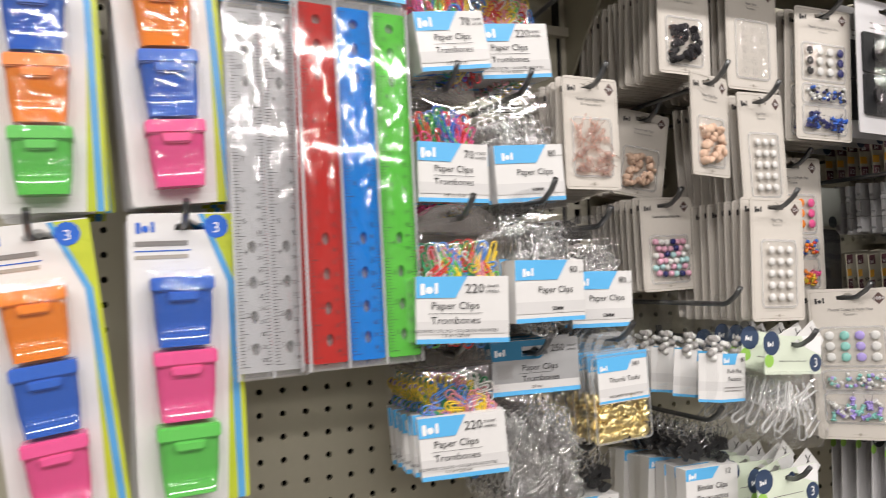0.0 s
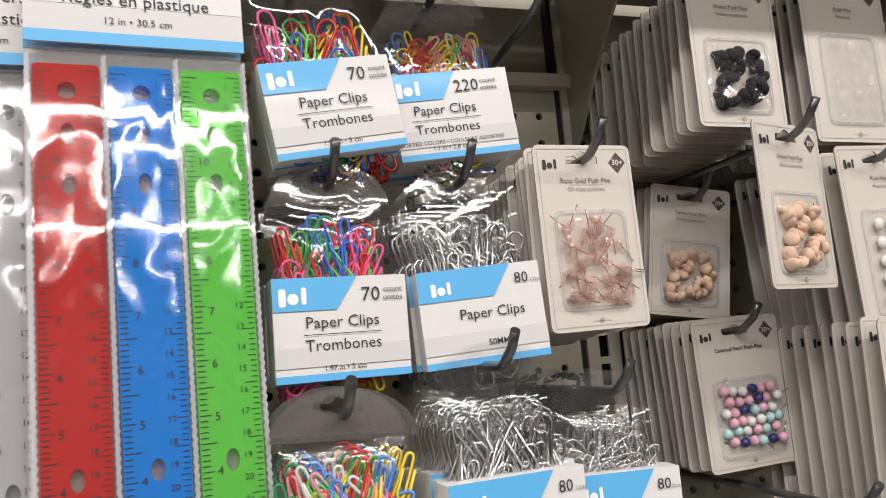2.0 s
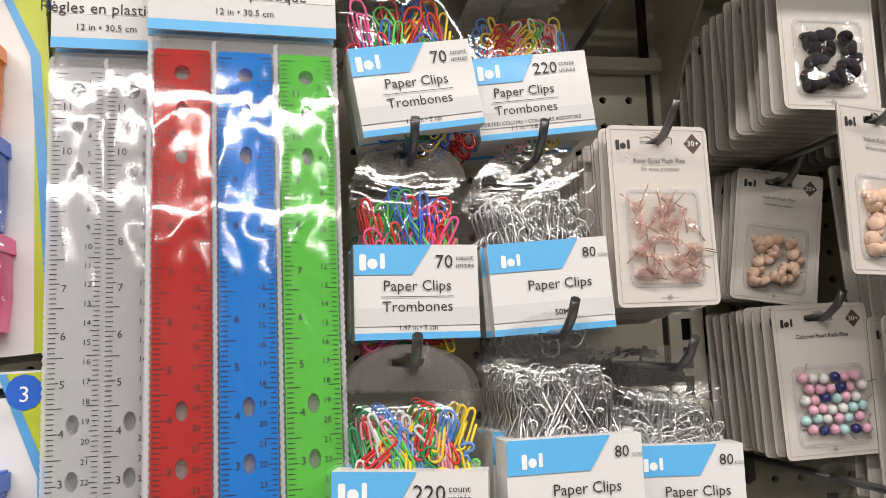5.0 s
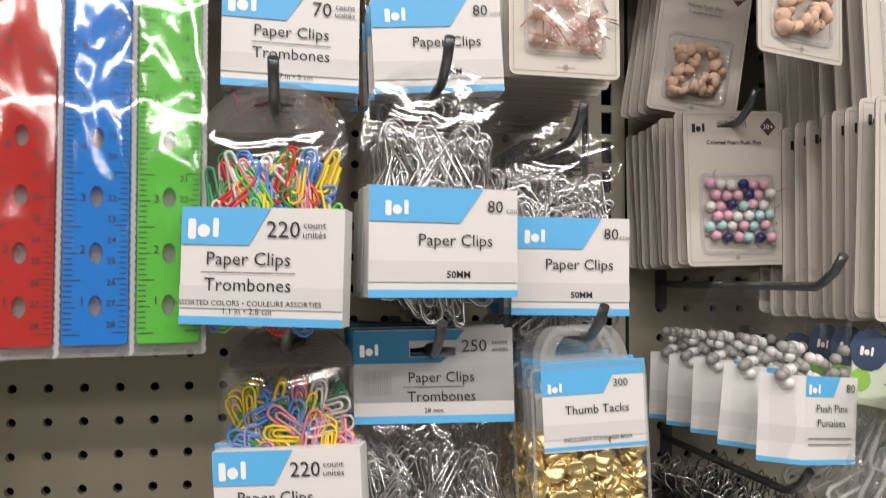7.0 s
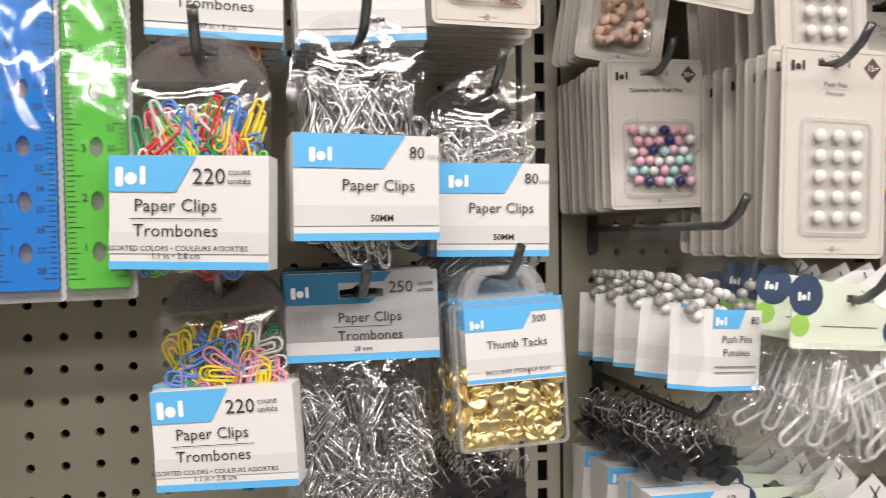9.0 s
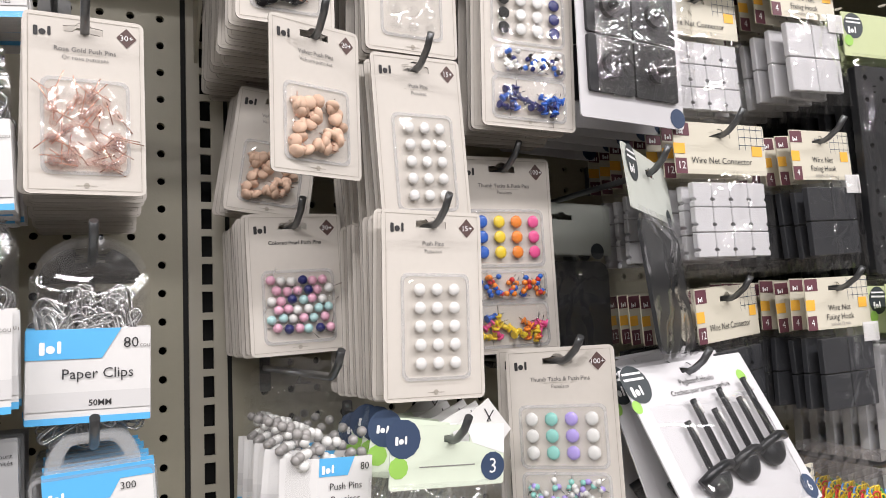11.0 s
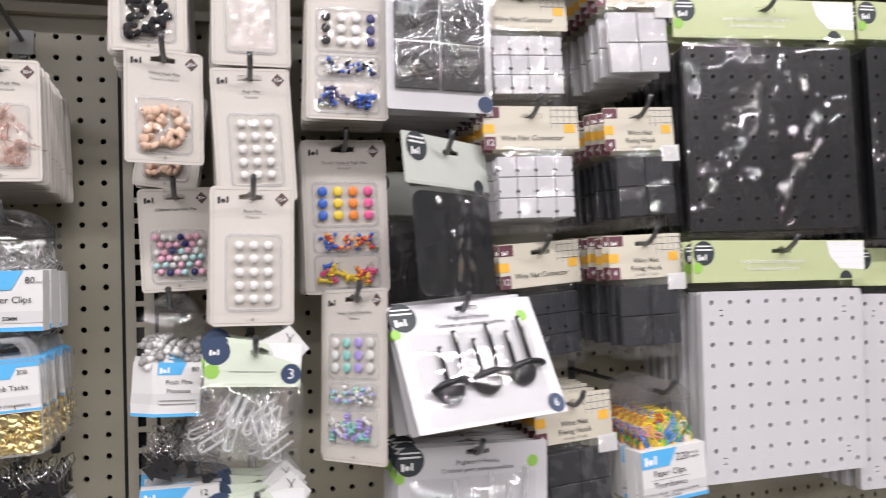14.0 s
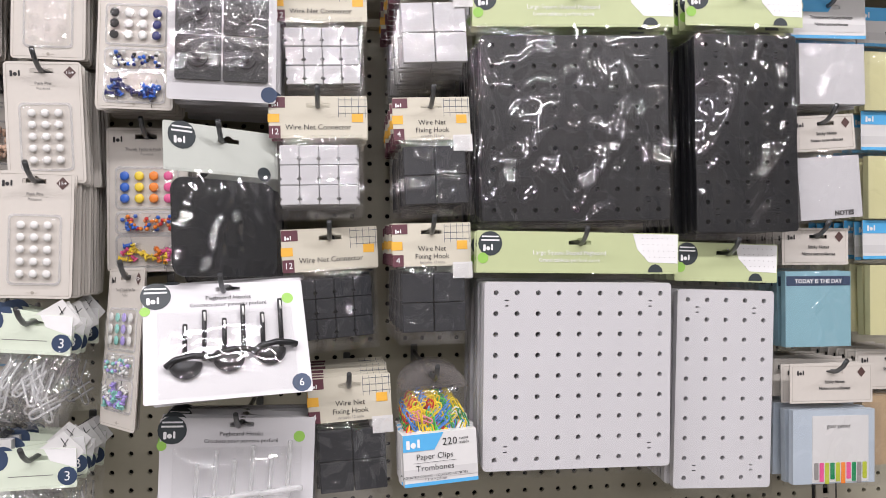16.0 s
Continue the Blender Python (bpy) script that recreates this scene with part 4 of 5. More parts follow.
def binder_bag():
    ob = thing("binder_clip_bag", "clear bag of black binder clips with white sleeve", "binder clips", "bags of binder clips")
    w = 0.072
    b = Build()
    b.sheet(w, 0.10, "film", 0.003, ztop=-0.02, seed=21, wave=0.003, base=0.004)
    part("bag", b, ob)
    b = Build()
    g = random.Random(3)
    for _ in range(12):
        t = pose(g.uniform(-0.027, 0.027), g.uniform(-0.003, 0.003), -0.040 + g.uniform(-0.014, 0.012), g.uniform(-20, 20), g.uniform(-70, 70), 0)
        b.tube([t @ Vector(p) for p in ((-0.003, 0, 0), (-0.0045, 0, 0.012), (0, 0, 0.018), (0.0045, 0, 0.012), (0.003, 0, 0))], 0.0008, "wire", 4)
        b.plate([((t @ Vector((x, 0, z))).x, (t @ Vector((x, 0, z))).z) for x, z in ((-0.008, -0.007), (0.008, -0.007), (0.005, 0.001), (-0.005, 0.001))], -0.003, 0.003, "blackplastic")
    tagged(part("binder_clips", b, ob, "black clips with silver handles"), kind="stuff")
    b = Build()
    b.box(-w / 2, w / 2, -0.0112, 0.004, -0.12, -0.058, "white")
    b.flat([(-w / 2, -0.070), (0, -0.070), (0.01, -0.058), (-w / 2, -0.058)], -0.0114, "sky")
    logo(b, -w * 0.45, -0.068, 0.006, -0.0116, "whiteink")
    lb = part("label", b, ob, "white and blue paper sleeve")
    words(lb, "12", 0.0085, w * 0.30, -0.067, -0.0119)
    words(lb, "Binder Clips", 0.0085, 0.0, -0.081, -0.0119)
    words(lb, "Pinces-notes", 0.0085, 0.0, -0.092, -0.0119)
    return ob


hang(binder_bag(), 0.423, 0.640, 1.271, 1, 8, 0.018, jitter=4, size=1.06)
hang(binder_bag(), 0.272, 0.660, 1.253, 2, 4, 0.02, size=1.04)


# ---- ruler bags ----
def ruler(parent, x, ztop, key, w=0.0285, length=0.288):
    b = Build()
    holes = [ring(x, ztop - 0.013, 0.0042, 10)]
    for z in (0.034, 0.058, 0.190, 0.218, 0.245, 0.27):
        holes.append(ring(x, ztop - z, 0.0032, 10, 0.0052))
    b.holed(rr(w, length, 0.002, x, ztop), holes, -0.0014, 0.0014, key)
    for k in range(int(length / 0.00254) - 2):
        z = ztop - 0.004 - k * 0.00254
        m = 0.0078 if k % 10 == 0 else 0.0058 if k % 5 == 0 else 0.0042
        b.bar(x - w / 2 + 0.0006, z, x - w / 2 + m, z + 0.00045, -0.0017, "ink")
        m *= 0.85
        b.bar(x + w / 2 - m, z + 0.0008, x + w / 2 - 0.0006, z + 0.0012, -0.0017, "ink")
    ob = part("ruler", b, parent, f"{key.replace('plastic', '').replace('frost', 'clear')} translucent plastic ruler")
    for k in range(1, 12):
        words(ob, str(12 - k), 0.0056, x - w * 0.20, ztop - k * 0.0245, -0.0018)
    for k in range(1, 29):
        words(ob, str(k), 0.0042, x + w * 0.24, ztop - k * 0.01, -0.0018)
    return ob


def ruler_bag(keys, w, label):
    ob = thing("ruler_bag", label, "rulers", "bags of rulers")
    b = Build()
    b.box(-w / 2, w / 2, -0.0010, 0.0, -0.040, 0.052, "grey")
    b.bar(-w / 2, -0.040, w / 2, -0.034, -0.0014, "sky")
    b.bar(-w / 2, -0.020, w / 2, 0.052, -0.0012, "white")
    head = part("header", b, ob, "white and blue paper header")
    words(head, "Plastic Rulers", 0.0088, 0, -0.008, -0.0016)
    words(head, "Règles en plastique", 0.0088, 0, -0.0195, -0.0016)
    words(head, "12 in • 30.5 cm", 0.0052, 0.0, -0.0295, -0.0016)
    n = len(keys)
    step = 0.0325 if n > 2 else 0.0272
    for k, key in enumerate(keys):
        ruler(ob, (k - (n - 1) / 2) * step, -0.051, key, 0.0285 if n > 2 else 0.0255)
    for k in range(n):
        b = Build()
        b.sheet(step * 0.99, 0.305, "pocketfilm", 0.0016, (k - (n - 1) / 2) * step, -0.040, nx=8, nz=60, wave=0.0018, seed=k + 3, base=0.0016)
        part("pocket", b, ob, "clear film pocket")
        b = Build()
        # Back film whose white haze imitates its reflections seen through the ruler holes.
        b.bar((k - (n - 1) / 2) * step - step * 0.49, -0.345, (k - (n - 1) / 2) * step + step * 0.49, -0.041, 0.0022, "sheenhaze")
        part("back_film", b, ob, "clear back film, its reflections put in as white haze")
    for k in range(n + 1):
        x = (k - n / 2) * step
        b = Build()
        pts = [(x - 0.0012, -0.345)]
        for q in range(75):
            z = -0.344 + q * 0.0040
            pts += [(x - 0.0014, z), (x - 0.0007, z + 0.0020)]
        pts += [(x + 0.0007, -0.045)]
        for q in range(75):
            z = -0.046 - q * 0.0040
            pts += [(x + 0.0014, z), (x + 0.0007, z - 0.0020)]
        b.plate(pts[::-1], -0.0012, -0.0006, "frost")
        part("seam", b, ob, "dotted heat seal")
    return ob


hang(ruler_bag(("redplastic", "blueplastic", "greenplastic"), 0.100, "clear bag of red, blue and green plastic rulers"), 0.002, 0.607, 1.732, -0.7, 2, 0.008, yaw=5, tilt=-1.6, jitter=0.4, drop=-0.04, size=1.088)
hang(ruler_bag(("frost", "frost"), 0.056, "clear bag of clear plastic rulers on a hook"), -0.079, 0.618, 1.724, -0.9, 3, 0.009, yaw=4, tilt=-1.2, jitter=0.5, drop=-0.04, size=1.08)


# ---- pencil sharpeners ----
def sharpener_card(cups):
    ob = thing("sharpener_card", "white and lime card with three coloured cup pencil sharpeners", "pencil sharpeners", "sharpener cards")
    w, h = 0.074, 0.205
    b = Build()
    b.holed(rr(w, h, 0.003), [slot(0.004, -0.010, 0.02)], -0.0006, 0.0006, "white")
    b.flat([(0.012, -0.001), (w / 2, -0.001), (w / 2, -h), (0.022, -h), (0.030, -0.05)], -0.0008, "limegreen")
    b.flat([(0.010, -0.001), (0.014, -0.001), (0.033, -0.05), (0.034, -h), (0.029, -h), (0.028, -0.05)], -0.001, "skyblue")
    b.flat(ring(0.022, -0.010, 0.0085, 12), -0.0012, "blue")
    b.bar(-0.033, -0.0268, 0.004, -0.0260, -0.0009, "blue")
    b.bar(-0.033, -0.023, 0.002, -0.0195, -0.0009, "greyink")
    b.bar(-0.033, -0.032, 0.002, -0.0293, -0.0009, "cardedge")
    logo(b, -0.032, -0.013, 0.0075, -0.001, "blue")
    c = part("card", b, ob, "white card with a lime and blue edge")
    words(c, "3", 0.012, 0.022, -0.0145, -0.0014, "whiteink")
    for k, key in enumerate(cups):
        z = -0.045 - k * 0.0505
        cup = Build()
        i = cup.mi(key + "cup")
        levels = [(0.0195, z - 0.008), (0.0185, z - 0.030), (0.0165, z - 0.0475)]
        rings_ = [[cup.bm.verts.new((-0.004 + x, y * 0.55 - 0.010, zz)) for x, y in rr(2 * hw, 2 * hw, 0.006, 0, hw)] for hw, zz in levels]
        for a, d in zip(rings_, rings_[1:]):
            for q in range(len(a)):
                f = cup.bm.faces.new((a[q], d[q], d[(q + 1) % len(a)], a[(q + 1) % len(a)]))
                f.material_index, f.smooth = i, True
        cup.bm.faces.new(rings_[-1])
        body = part("sharpener", cup, ob, f"{key} translucent shavings cup")
        lid = Build()
        lid.box(-0.0245, 0.0165, -0.0225, 0.0, z - 0.010, z, key)
        lid.plate([(-0.013, z - 0.017), (0.005, z - 0.017), (0.007, z - 0.010), (-0.015, z - 0.010)], -0.0232, -0.010, key)
        bmesh.ops.bevel(lid.bm, geom=lid.bm.edges[:], offset=0.0012, segments=2, affect="EDGES")
        part("lid", lid, body, f"{key} plastic lid")
    b = Build()
    b.sheet(0.046, 0.160, "stiff", 0.004, -0.004, -0.040, y=0.0, nx=8, nz=24, wave=0.001, base=0.0225)
    part("blister", b, ob, "clear plastic bubble")
    for o in ob.children_recursive:
        if o.name.startswith("lettering"):
            o.matrix_basis.translation = o.matrix_basis.translation * 1.13
        else:
            o.data.transform(Matrix.Scale(1.13, 4))
    return ob


hang(sharpener_card(("orange", "blue", "pink")), -0.159, 0.625, 1.732, -4.8, 4, 0.03, drop=0.010, size=1.001)
hang(sharpener_card(("blue", "pink", "green")), -0.143, 0.620, 1.493, -1.5, 4, 0.03, drop=0.010, size=1.035)
hang(sharpener_card(("blue", "orange", "green")), -0.249, 0.625, 1.716, -2.5, 4, 0.03, drop=0.010, size=0.965)
hang(sharpener_card(("orange", "blue", "pink")), -0.255, 0.620, 1.484, -7.2, 4, 0.03, drop=0.010, size=0.987)


# ---- magnetic hooks, black board, pegboard hooks ----
def square_hook_card():
    ob = thing("hook_card", "white card with four black square hooks under clear plastic", "hooks", "hook cards")
    b = Build()
    b.holed(rr(0.110, 0.155, 0.003), [slot(0, -0.012, 0.024)], -0.0006, 0.0006, "whiteplastic")
    b.flat(ring(0.044, -0.020, 0.006, 12), -0.0009, "lime")
    b.flat(ring(0.048, -0.146, 0.0085, 12), -0.0009, "navy")
    b.bar(-0.03, -0.028, 0.03, -0.0265, -0.0009, "greyink")
    b.bar(-0.03, -0.034, 0.03, -0.0325, -0.0009, "greyink")
    part("card", b, ob, "white printed card")
    for cx in (-0.024, 0.024):
        for cz in (-0.063, -0.111):
            b = Build()
            b.plate(rr(0.046, 0.046, 0.002, cx, cz + 0.023), -0.004, -0.0008, "blackplastic")
            b.plate(ring(cx, cz, 0.010, 16), -0.008, -0.004, "blackplastic")
            b.plate(ring(cx, cz, 0.004, 12), -0.018, -0.008, "blackplastic")
            part("square_hook", b, ob, "black plastic square with a round peg")
    b = Build()
    b.sheet(0.104, 0.106, "shrink", 0.003, ztop=-0.036, nx=18, nz=18, wave=0.005, base=0.0185, seed=5)
    part("wrap", b, ob, "clear plastic wrap")
    return ob


hang(square_hook_card(), 0.702, 0.590, 1.763, 0.9, 6, 0.026, yaw=3, drop=0.012, size=1.09)


def badge_print(b, x, z, r=0.0145):
    b.flat(ring(x, z, r, 16), -0.001, "charcoal")
    b.bar(x - r * 0.7, z + r * 0.5, x + r * 0.7, z + r * 0.62, -0.0012, "whiteink")
    b.bar(x - r * 0.75, z + r * 0.2, x + r * 0.75, z + r * 0.33, -0.0012, "whiteink")
    logo(b, x - r * 0.6, z - r * 0.55, r * 0.5, -0.0012, "whiteink")


def black_panel_bag():
    ob = thing("black_panel_bag", "clear bag holding a glossy black sheet under pale header", "chalkboard", "bags of black panels")
    w = 0.126
    b = Build()
    M["palehead"] = M.get("palehead") or solid("pale_grey_green_header", (0.55, 0.58, 0.53), 0.4, vary=0.05)
    b.holed(rr(w, 0.050, 0.002), [slot(0.006, -0.014, 0.024)], -0.0006, 0.0006, "palehead")
    badge_print(b, -0.044, -0.013)
    b.flat(ring(0.046, -0.046, 0.008, 12), -0.0009, "charcoal")
    part("header", b, ob, "pale printed header card")
    b = Build()
    b.plate(rr(w * 0.90, 0.100, 0.013, 0, -0.056, 5), -0.003, 0.0, "blackplastic")
    part("black_sheet", b, ob, "glossy black sheet")
    b = Build()
    b.sheet(w, 0.112, "wrap", 0.002, ztop=-0.048, nx=14, nz=14, wave=0.006, seed=13, base=0.0038)
    part("bag", b, ob, "creased clear film")
    return ob


hang(black_panel_bag(), 0.701, 0.583, 1.563, 1.1, 1, drop=0.014, yaw=33.7, tilt=-5.8, size=1.082)
hang(black_panel_bag(), 0.698, 0.715, 1.545, 1.0, 3, 0.025, hook=False, jitter=3, size=1.07)


def board_hook_card(key):
    ob = thing("board_hook_card", f"white card of six {'black' if key == 'blackplastic' else 'clear'} pegboard hooks and cups", "hooks", "pegboard hook cards")
    w, h = 0.156, 0.122
    b = Build()
    b.holed(rr(w, h, 0.002), [slot(0.003, -0.007, 0.024)], -0.0006, 0.0006, "whiteplastic")
    badge_print(b, -0.066, -0.012)
    b.flat(ring(0.062, -0.020, 0.006, 12), -0.0009, "lime")
    b.flat(ring(-0.076, -0.028, 0.005, 12), -0.0009, "lime")
    b.flat(ring(0.068, -0.112, 0.0095, 12), -0.0009, "navy")
    c = part("card", b, ob, "white printed card")
    words(c, "Pegboard Hooks", 0.0066, 0.003, -0.0185, -0.0013, "ink")
    words(c, "Crochets pour panneau perforé", 0.0058, 0.003, -0.0255, -0.0013, "ink")
    words(c, "6", 0.011, 0.068, -0.1155, -0.0013, "whiteink")
    for k in range(6):
        x = -0.040 + k * 0.0185
        up = 0.012 * (k % 2)
        b = Build()
        t = pose(x, -0.006, -0.060 + up + k * 0.0022, 0, 2, 0)
        b.tube([t @ Vector(p) for p in ((0, 0, 0.014), (0, 0, 0.012), (0, 0, -0.026 - up))], 0.0024, key, 8)
        # Pale tube laid on the post's front as its painted highlight.
        b.tube([t @ Vector(p) for p in ((0.0, -0.0028, 0.011), (0.0005, -0.0030, 0.002))], 0.0011, "clearpiece" if key != "blackplastic" else "whitecap", 5)
        part("pegboard_hook", b, ob)
    for k in range(3):
        x, z = -0.040 + k * 0.040, -0.092 + k * 0.0045
        b = Build()
        rows_ = []
        for q in range(7):
            a = radians(q * 15)
            rows_.append([b.bm.verts.new((x + 0.0155 * math.cos(a) * math.cos(radians(h)), -0.004 - 0.009 * math.cos(a) * math.sin(radians(h)), z + 0.006 - 0.015 * math.sin(a))) for h in range(0, 181, 20)])
        for lo, hi in zip(rows_, rows_[1:]):
            for q in range(len(lo) - 1):
                f = b.bm.faces.new((lo[q], lo[q + 1], hi[q + 1], hi[q]))
                f.smooth = True
        b.mi(key)
        b.tube([(x - 0.018, -0.006, z + 0.004), (x - 0.010, -0.012, z + 0.008), (x + 0.006, -0.013, z + 0.011), (x + 0.020, -0.008, z + 0.011), (x + 0.026, -0.005, z + 0.010)], 0.0032, key, 7)
        part("cup", b, ob)
    b = Build()
    b.sheet(0.130, 0.088, "stiff", 0.014, 0.0, -0.030, nx=10, nz=10, wave=0.003, seed=6, base=0.001)
    part("blister", b, ob, "clear plastic bubble")
    return ob


hang(board_hook_card("blackplastic"), 0.706, 0.561, 1.388, -1.4, 5, 0.022, drop=0.007, jitter=3, tilt=-28, yaw=11.8, size=1.073)
hang(board_hook_card("clearpiece"), 0.720, 0.575, 1.237, 1.9, 5, 0.018, drop=0.007, yaw=2.6, jitter=2, size=1.076)


# ---- wire net connectors and fixing hooks ----
def net_pack(title, second, third, key, w=0.102, hh=0.044, bw=0.086, bh=0.067, cols=4, rows_=3, number="12", tail=False):
    what = "white" if key in ("whiteplastic", "whitecap") else "black"
    ob = thing("wire_net_pack", f"clear bag of {what} wire net fittings under cream header", "hardware pack", "wire net packs")
    b = Build()
    b.holed(rr(w, hh, 0.001), [slot(0, -0.010, 0.024)], -0.0006, 0.0006, "yellowcard")
    b.bar(-w / 2, -0.012, -w / 2 + 0.017, -0.001, -0.0009, "maroon")
    b.bar(-w / 2, -hh, -w / 2 + 0.012, -hh + 0.013, -0.0009, "maroon")
    b.bar(-w / 2 - 0.001, -hh * 0.62, -w / 2 + 0.011, -hh * 0.42, -0.0010, "amber")
    b.bar(w / 2 - 0.016, -hh * 0.62, w / 2 - 0.004, -hh * 0.42, -0.0010, "amber")
    for k in range(5):
        b.bar(w / 2 - 0.030 + k * 0.007, -0.022, w / 2 - 0.0296 + k * 0.007, -0.001, -0.0009, "navy")
    for k in range(3):
        b.bar(w / 2 - 0.030, -0.004 - k * 0.007, w / 2, -0.0036 - k * 0.007, -0.0009, "navy")
    logo(b, -w / 2 + 0.003, -0.0105, 0.0042, -0.0011, "whiteink")
    head = part("header", b, ob, "cream card with maroon and amber blocks")
    words(head, number, 0.009, -w / 2 + 0.006, -hh + 0.004, -0.0013, "whiteink")
    words(head, title, 0.0078, 0, -hh + (0.017 if second else 0.009), -0.0013, "ink")
    if second:
        words(head, second, 0.0078, 0, -hh + 0.0085, -0.0013, "ink")
    if third:
        words(head, third, 0.0042, 0, -hh + 0.003, -0.0013, "greyink")
    if tail:
        b = Build()
        b.box(w / 2 - 0.022, w / 2, -0.0075, -0.007, -hh - 0.014, -hh + 0.004, "white")
        part("tag", b, ob, "small white card flap")
    zt = -hh - 0.008
    cw, ch = bw * 0.94 / cols, bh * 0.94 / rows_
    for c in range(cols):
        for q in range(rows_):
            b = Build()
            e, f, n0, n1 = cw * 0.485, cw * 0.34, -ch * 0.62, -ch * 0.74
            if cols > 2:
                b.plate([(-e, -ch * 0.97), (e, -ch * 0.97), (e, n1), (f, n1), (f, n0), (e, n0), (e, 0), (-e, 0), (-e, n0), (-f, n0), (-f, n1), (-e, n1)], -0.006, 0.0, key)
            else:
                b.box(-e, e, -0.006, 0.0, -ch * 0.97, 0, key)
            bmesh.ops.bevel(b.bm, geom=b.bm.edges[:], offset=0.0007, segments=1, affect="EDGES")
            o = part("fitting", b, ob)
            o.matrix_basis = pose((c - (cols - 1) / 2) * cw, 0, zt - q * ch)
    b = Build()
    b.sheet(bw * 1.05, bh * 1.10 + 0.012, "wrap", 0.001, ztop=-hh + 0.002, nx=16, nz=16, wave=0.004, base=0.0088, seed=rng.randint(0, 50))
    part("bag", b, ob, "crinkled clear film")
    return ob


def connector(key):
    return net_pack("Wire Net Connector", "", "", key)


def fixing(key):
    return net_pack("Wire Net", "Fixing Hook", "includes 12 nails", key, w=0.088, hh=0.048, bw=0.076, bh=0.070, cols=2, rows_=2, number="4", tail=True)


hang(connector("whiteplastic"), 0.809, 0.617, 1.745, -2, 8, 0.018, drop=0.010, size=1.08)
hang(connector("whiteplastic"), 0.807, 0.597, 1.604, -1.0, 8, 0.018, yaw=-1.5, drop=0.010, size=1.112)
hang(connector("greyplastic"), 0.820, 0.617, 1.451, -3, 8, 0.018, yaw=15.5, drop=0.010, size=1.148)
hang(fixing("whiteplastic"), 0.938, 0.595, 1.778, -3.2, 12, 0.019, drop=0.010, slope=-0.001, jitter=2.5, size=1.09)
hang(fixing("greyplastic"), 0.939, 0.591, 1.605, -2.7, 11, 0.017, yaw=2.2, drop=0.010, jitter=2.5, size=1.049)
hang(fixing("greyplastic"), 0.939, 0.588, 1.456, -1.2, 11, 0.017, drop=0.010, jitter=2.5, size=1.056)
hang(fixing("greyplastic"), 0.842, 0.592, 1.278, -2.6, 9, 0.018, yaw=3.6, drop=0.010, jitter=2.5, size=1.094)


# ---- pegboard panels in packs ----
def board_pack(w, h, cols, rows_, key, hw, hh=0.046, film="wrap", title=True):
    tone = "white" if key == "whiteplastic" else "black"
    ob = thing("pegboard_pack", f"{tone} plastic pegboard panel in film under lime header", "pegboard", "packs of pegboard panels")
    b = Build()
    b.holed(rr(hw, hh, 0.001), [slot(0, -0.012, 0.026)], -0.0006, 0.0006, "limecard")
    badge_print(b, -hw / 2 + 0.015, -0.014, 0.0135)
    b.flat(ring(-hw / 2 + 0.007, -0.030, 0.006, 12), -0.0011, "lime")
    b.flat(ring(hw / 2 - 0.028, -hh + 0.002, 0.009, 12)[:7], -0.0011, "charcoal")
    b.flat([(hw / 2 - 0.055, -0.001), (hw / 2 - 0.050, -0.018), (hw / 2 - 0.036, -0.033), (hw / 2 - 0.001, -0.034), (hw / 2 - 0.001, -0.001)], -0.0009, "whiteink")
    for i in range(7):
        for j in range(4):
            b.flat(ring(hw / 2 - 0.044 + i * 0.006 + j * 0.001, -0.006 - j * 0.007, 0.0006, 4), -0.0011, "greyink")
    head = part("header", b, ob, "pale lime card with a dark round mark")
    if title:
        words(head, "Large Square Shaped Pegboard", 0.0068, -0.012, -0.0255, -0.0013, "whiteink")
        words(head, "Grand tableau perforé carré", 0.0062, -0.012, -0.0335, -0.0013, "whiteink")
    b = Build()
    holes = []
    dx, dz = (w - 0.026) / (cols - 1), (h - 0.024) / (rows_ - 1)
    for i in range(cols):
        for j in range(rows_):
            holes.append(ring(-w / 2 + 0.013 + i * dx, -hh - 0.010 - 0.012 - j * dz, 0.0030, 8))
    for sx in (-1, 1):
        for jz in (0.5, rows_ - 1.5):
            for q in (-0.003, 0.003):
                holes.append(ring(sx * (w / 2 - 0.013 - dx * 0.5), -hh - 0.022 - jz * dz + q, 0.0028, 6, 0.0009))
    b.holed(rr(w, h, 0.004, 0, -hh - 0.010), holes, -0.002, 0.007, key)
    if key == "blackplastic":
        for i in range(1, cols):
            x = -w / 2 + 0.013 + (i - 0.5) * dx
            b.bar(x - 0.0002, -hh - 0.010 - h + 0.004, x + 0.0002, -hh - 0.014, -0.0023, "greyplastic")
        for j in range(1, rows_):
            z = -hh - 0.022 - (j - 0.5) * dz
            b.bar(-w / 2 + 0.004, z - 0.0002, w / 2 - 0.004, z + 0.0002, -0.0023, "greyplastic")
    part("panel", b, ob, f"{tone} perforated plastic panel")
    b = Build()
    b.sheet(w * 1.035, h * 1.02 + 0.016, film, 0.001, ztop=-hh + 0.002, nx=26, nz=26, wave=0.003, seed=cols + rows_, base=0.0034)
    part("bag", b, ob, "wrinkled clear film")
    return ob


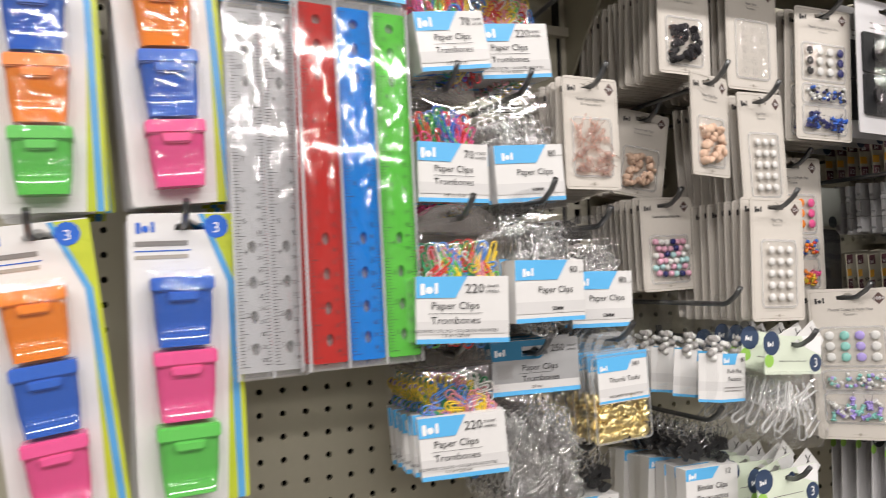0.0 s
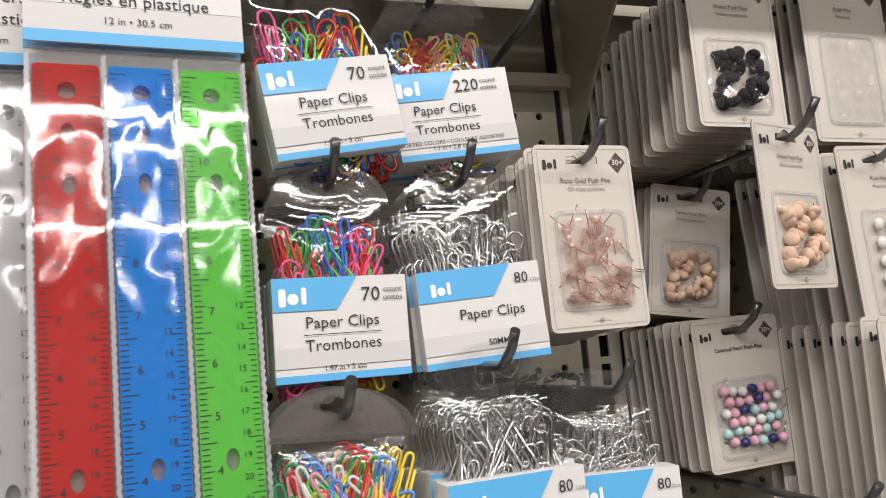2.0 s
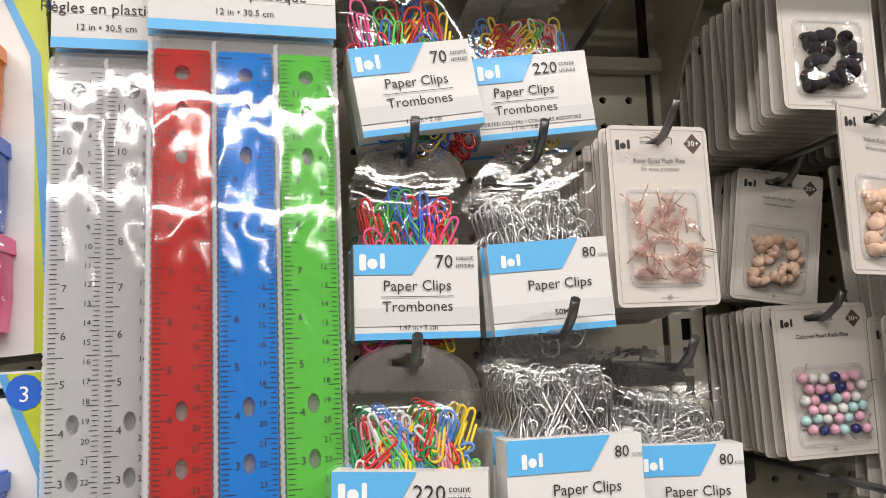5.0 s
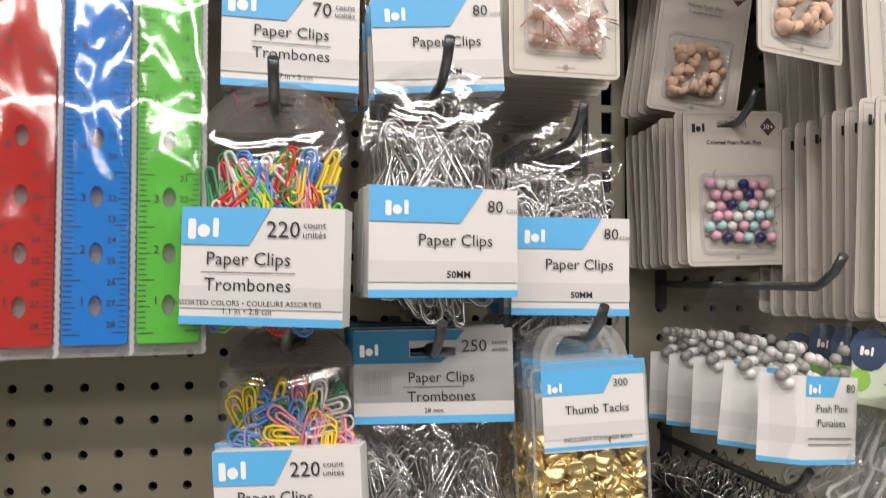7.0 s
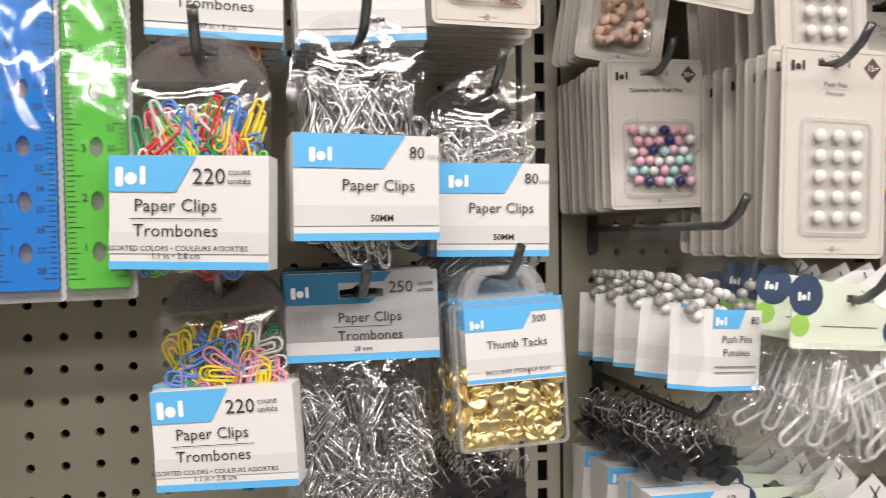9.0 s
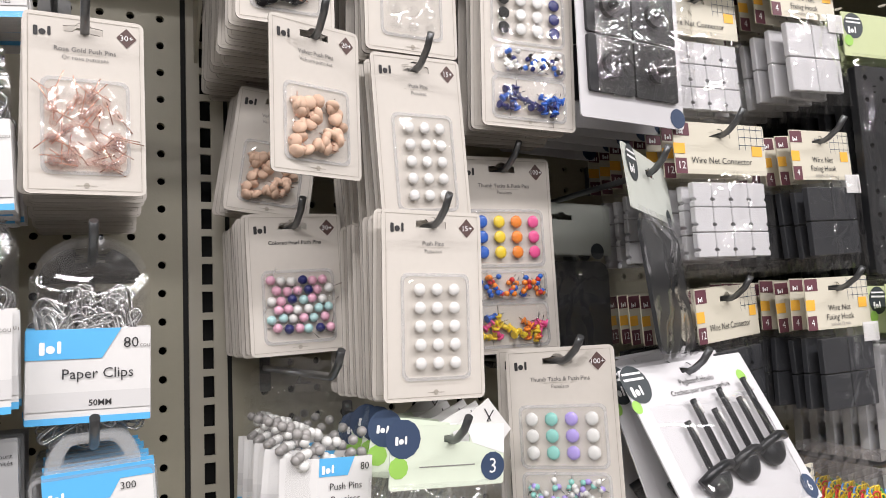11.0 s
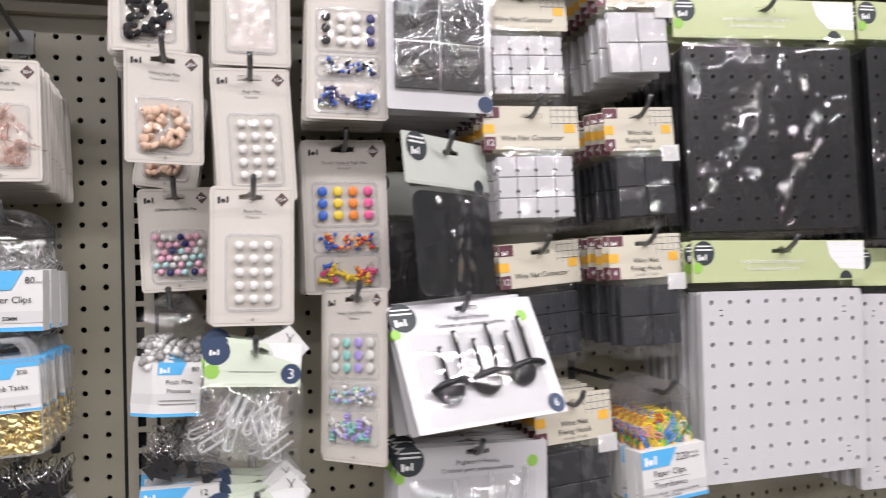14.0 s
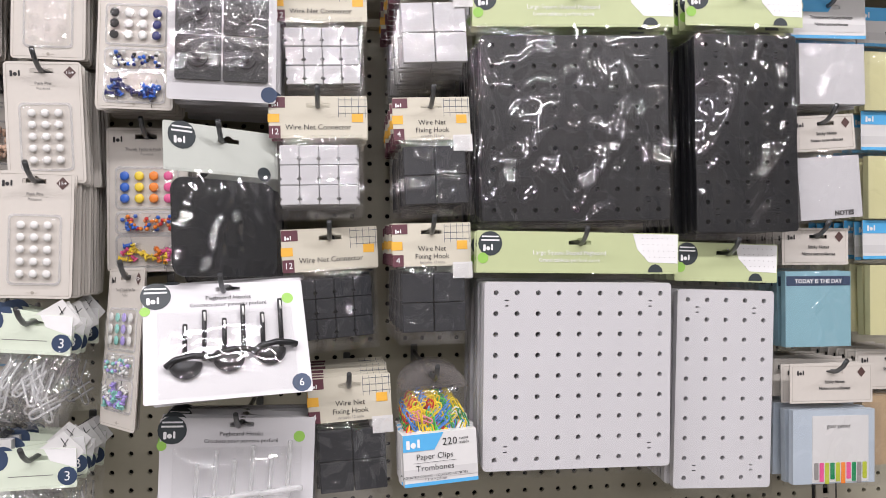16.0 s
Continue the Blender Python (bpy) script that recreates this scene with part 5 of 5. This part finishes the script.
hang(board_pack(0.216, 0.212, 9, 9, "blackplastic", 0.234), 1.110, 0.577, 1.739, -0.5, 9, 0.02, yaw=-5, drop=0.012, jitter=0.6, size=1.045)
hang(board_pack(0.124, 0.228, 5, 10, "blackplastic", 0.144, title=False), 1.332, 0.583, 1.751, -0.6, 9, 0.02, drop=0.012, jitter=1.0, yaw=-0.9, size=1.075)
hang(board_pack(0.217, 0.207, 9, 9, "whiteplastic", 0.235, film="film"), 1.116, 0.575, 1.445, 0.9, 7, 0.02, yaw=1.4, drop=0.012, jitter=0.5, size=1.069)
hang(board_pack(0.122, 0.234, 5, 10, "whiteplastic", 0.130, film="film", title=False), 1.321, 0.608, 1.432, 1.8, 7, 0.02, drop=0.012, jitter=0.8, size=1.071)


# ---- sticky notes ----
def note_pack(pad, w=0.088, h=0.085, head="cream", hh=0.046, hw=0.10, lines=(), top="", bottom="", strips=False):
    ob = thing("sticky_note_pack", f"pad of {pad.replace('note', '').replace('plastic', '')} sticky notes in film under {head} header", "sticky notes", "sticky note packs")
    b = Build()
    key = "card" if head == "cream" else "white"
    b.holed(rr(hw, hh, 0.001), [slot(0.004, -0.011, 0.024)], -0.0006, 0.0006, key)
    if head == "blue":
        b.flat([(-hw / 2, -0.017), (0.0, -0.017), (0.012, 0), (-hw / 2, 0)], -0.0009, "sky")
        b.bar(-hw / 2, -hh, hw / 2, -hh + 0.004, -0.0009, "sky")
        b.bar(-hw / 2, -hh + 0.008, hw / 2, -hh + 0.018, -0.0009, "grey")
        logo(b, -hw * 0.44, -0.013, 0.007, -0.0011, "whiteink")
    else:
        logo(b, -hw * 0.42, -0.014, 0.006, -0.0011, "ink")
        b.flat([(hw * 0.36 - 0.006, -0.011), (hw * 0.36, -0.018), (hw * 0.36 + 0.006, -0.011), (hw * 0.36, -0.004)], -0.0011, "badge")
        for x0, z0, x1, z1 in ((-hw / 2 + 0.003, -hh + 0.003, hw / 2 - 0.003, -hh + 0.0034), (-hw / 2 + 0.003, -0.0034, hw / 2 - 0.003, -0.003), (-hw / 2 + 0.003, -hh + 0.003, -hw / 2 + 0.0034, -0.003), (hw / 2 - 0.0034, -hh + 0.003, hw / 2 - 0.003, -0.003)):
            b.bar(x0, z0, x1, z1, -0.0009, "cardedge")
    hd = part("header", b, ob, "printed header card")
    for k, line in enumerate(lines):
        words(hd, line, 0.0056, 0.004, -0.0255 - k * 0.0085, -0.0013, "ink", bold=0.0001)
    b = Build()
    b.box(-w / 2, w / 2, -0.006, 0.004, -hh - 0.008 - h, -hh - 0.008, pad)
    zt, zb = -hh - 0.008, -hh - 0.008 - h
    if top:
        b.bar(-w / 2 + 0.001, zt - 0.018, w / 2 - 0.001, zt - 0.006, -0.0063, "navy")
    if strips:
        b.box(-w * 0.27, w * 0.42, -0.0068, -0.006, zb + 0.002, zt - 0.008, "white")
        for k, c in enumerate(("midgrey", "pink", "limegreen", "darkgreen", "limegreen", "orange", "pink", "darkgreen", "midgrey", "limegreen")):
            x = -w * 0.25 + k * w * 0.066
            b.plate(rr(w * 0.05, 0.022 + 0.003 * (k % 3), 0.001, x + 0.003, zb + 0.028), -0.0074, -0.0068, c)
    pd = part("pad", b, ob, "square note pad")
    if top:
        words(pd, top, 0.0072, 0, zt - 0.0148, -0.0066, "whiteink", bold=0.0002)
    if bottom:
        words(pd, bottom, 0.0085, w * 0.20, zb + 0.004, -0.0066, "ink", bold=0.0003)
    if strips:
        words(pd, "goal getter", 0.008, 0.006, zt - 0.024, -0.0072, "ink")
    b = Build()
    b.sheet(w * 1.10, h + 0.014, "wrap", 0.001, ztop=-hh + 0.002, nx=12, nz=12, wave=0.003, base=0.0095, seed=int(w * 9000) % 40)
    part("bag", b, ob, "clear film")
    return ob


hang(note_pack("whiteplastic", 0.088, 0.075, "blue", 0.050, 0.102, ("Transparent Sticky Notes", "Notes autocollantes")), 1.469, 0.617, 1.754, -1.1, 8, 0.02, size=1.056)
hang(note_pack("whiteplastic", 0.086, 0.080, "cream", 0.046, 0.088, ("Sticky Notes", "Notes autocollantes"), bottom="NOTES"), 1.460, 0.617, 1.600, -4.2, 8, 0.02, size=1.02)
hang(note_pack("noteblue", 0.088, 0.094, "cream", 0.046, 0.090, ("Sticky Notes", "Notes autocollantes"), top="TODAY IS THE DAY"), 1.456, 0.627, 1.452, 0, 8, 0.02, size=1.056)
hang(note_pack("noteice", 0.118, 0.098, "cream", 0.052, 0.120, ("Sticky Notes", "Notes autocollantes"), strips=True), 1.468, 0.612, 1.274, 0.5, 8, 0.02, size=0.975)
hang(note_pack("noteyellow", 0.088, 0.075, "blue", 0.050, 0.100, ("Notes", "autocollantes")), 1.595, 0.657, 1.759, 0, 7, 0.02, size=1.08)
hang(note_pack("noteyellow", 0.088, 0.080, "blue", 0.050, 0.100, ("Notes", "autocollantes")), 1.600, 0.657, 1.615, 0, 7, 0.02, size=1.08)
hang(note_pack("noteyellow", 0.088, 0.090, "blue", 0.050, 0.100, ("Notes", "autocollantes")), 1.601, 0.657, 1.464, 0, 7, 0.02, size=1.07)
hang(note_pack("kraft", 0.090, 0.090, "cream", 0.050, 0.100, ("Sticky Notes",)), 1.604, 0.677, 1.280, 0, 6, 0.02, size=1.07)


def empty_hook():
    ob = peg_hook(0.243, 1.712, 0.62, -6)
    tagged(ob, "empty dark steel peg hook with a clear plastic plate")
    b = Build()
    b.plate(rr(0.026, 0.030, 0.003, 0.0, 0.012), -0.006, -0.0035, "frost")
    part("price_plate", b, ob, "clear plastic plate")


empty_hook()
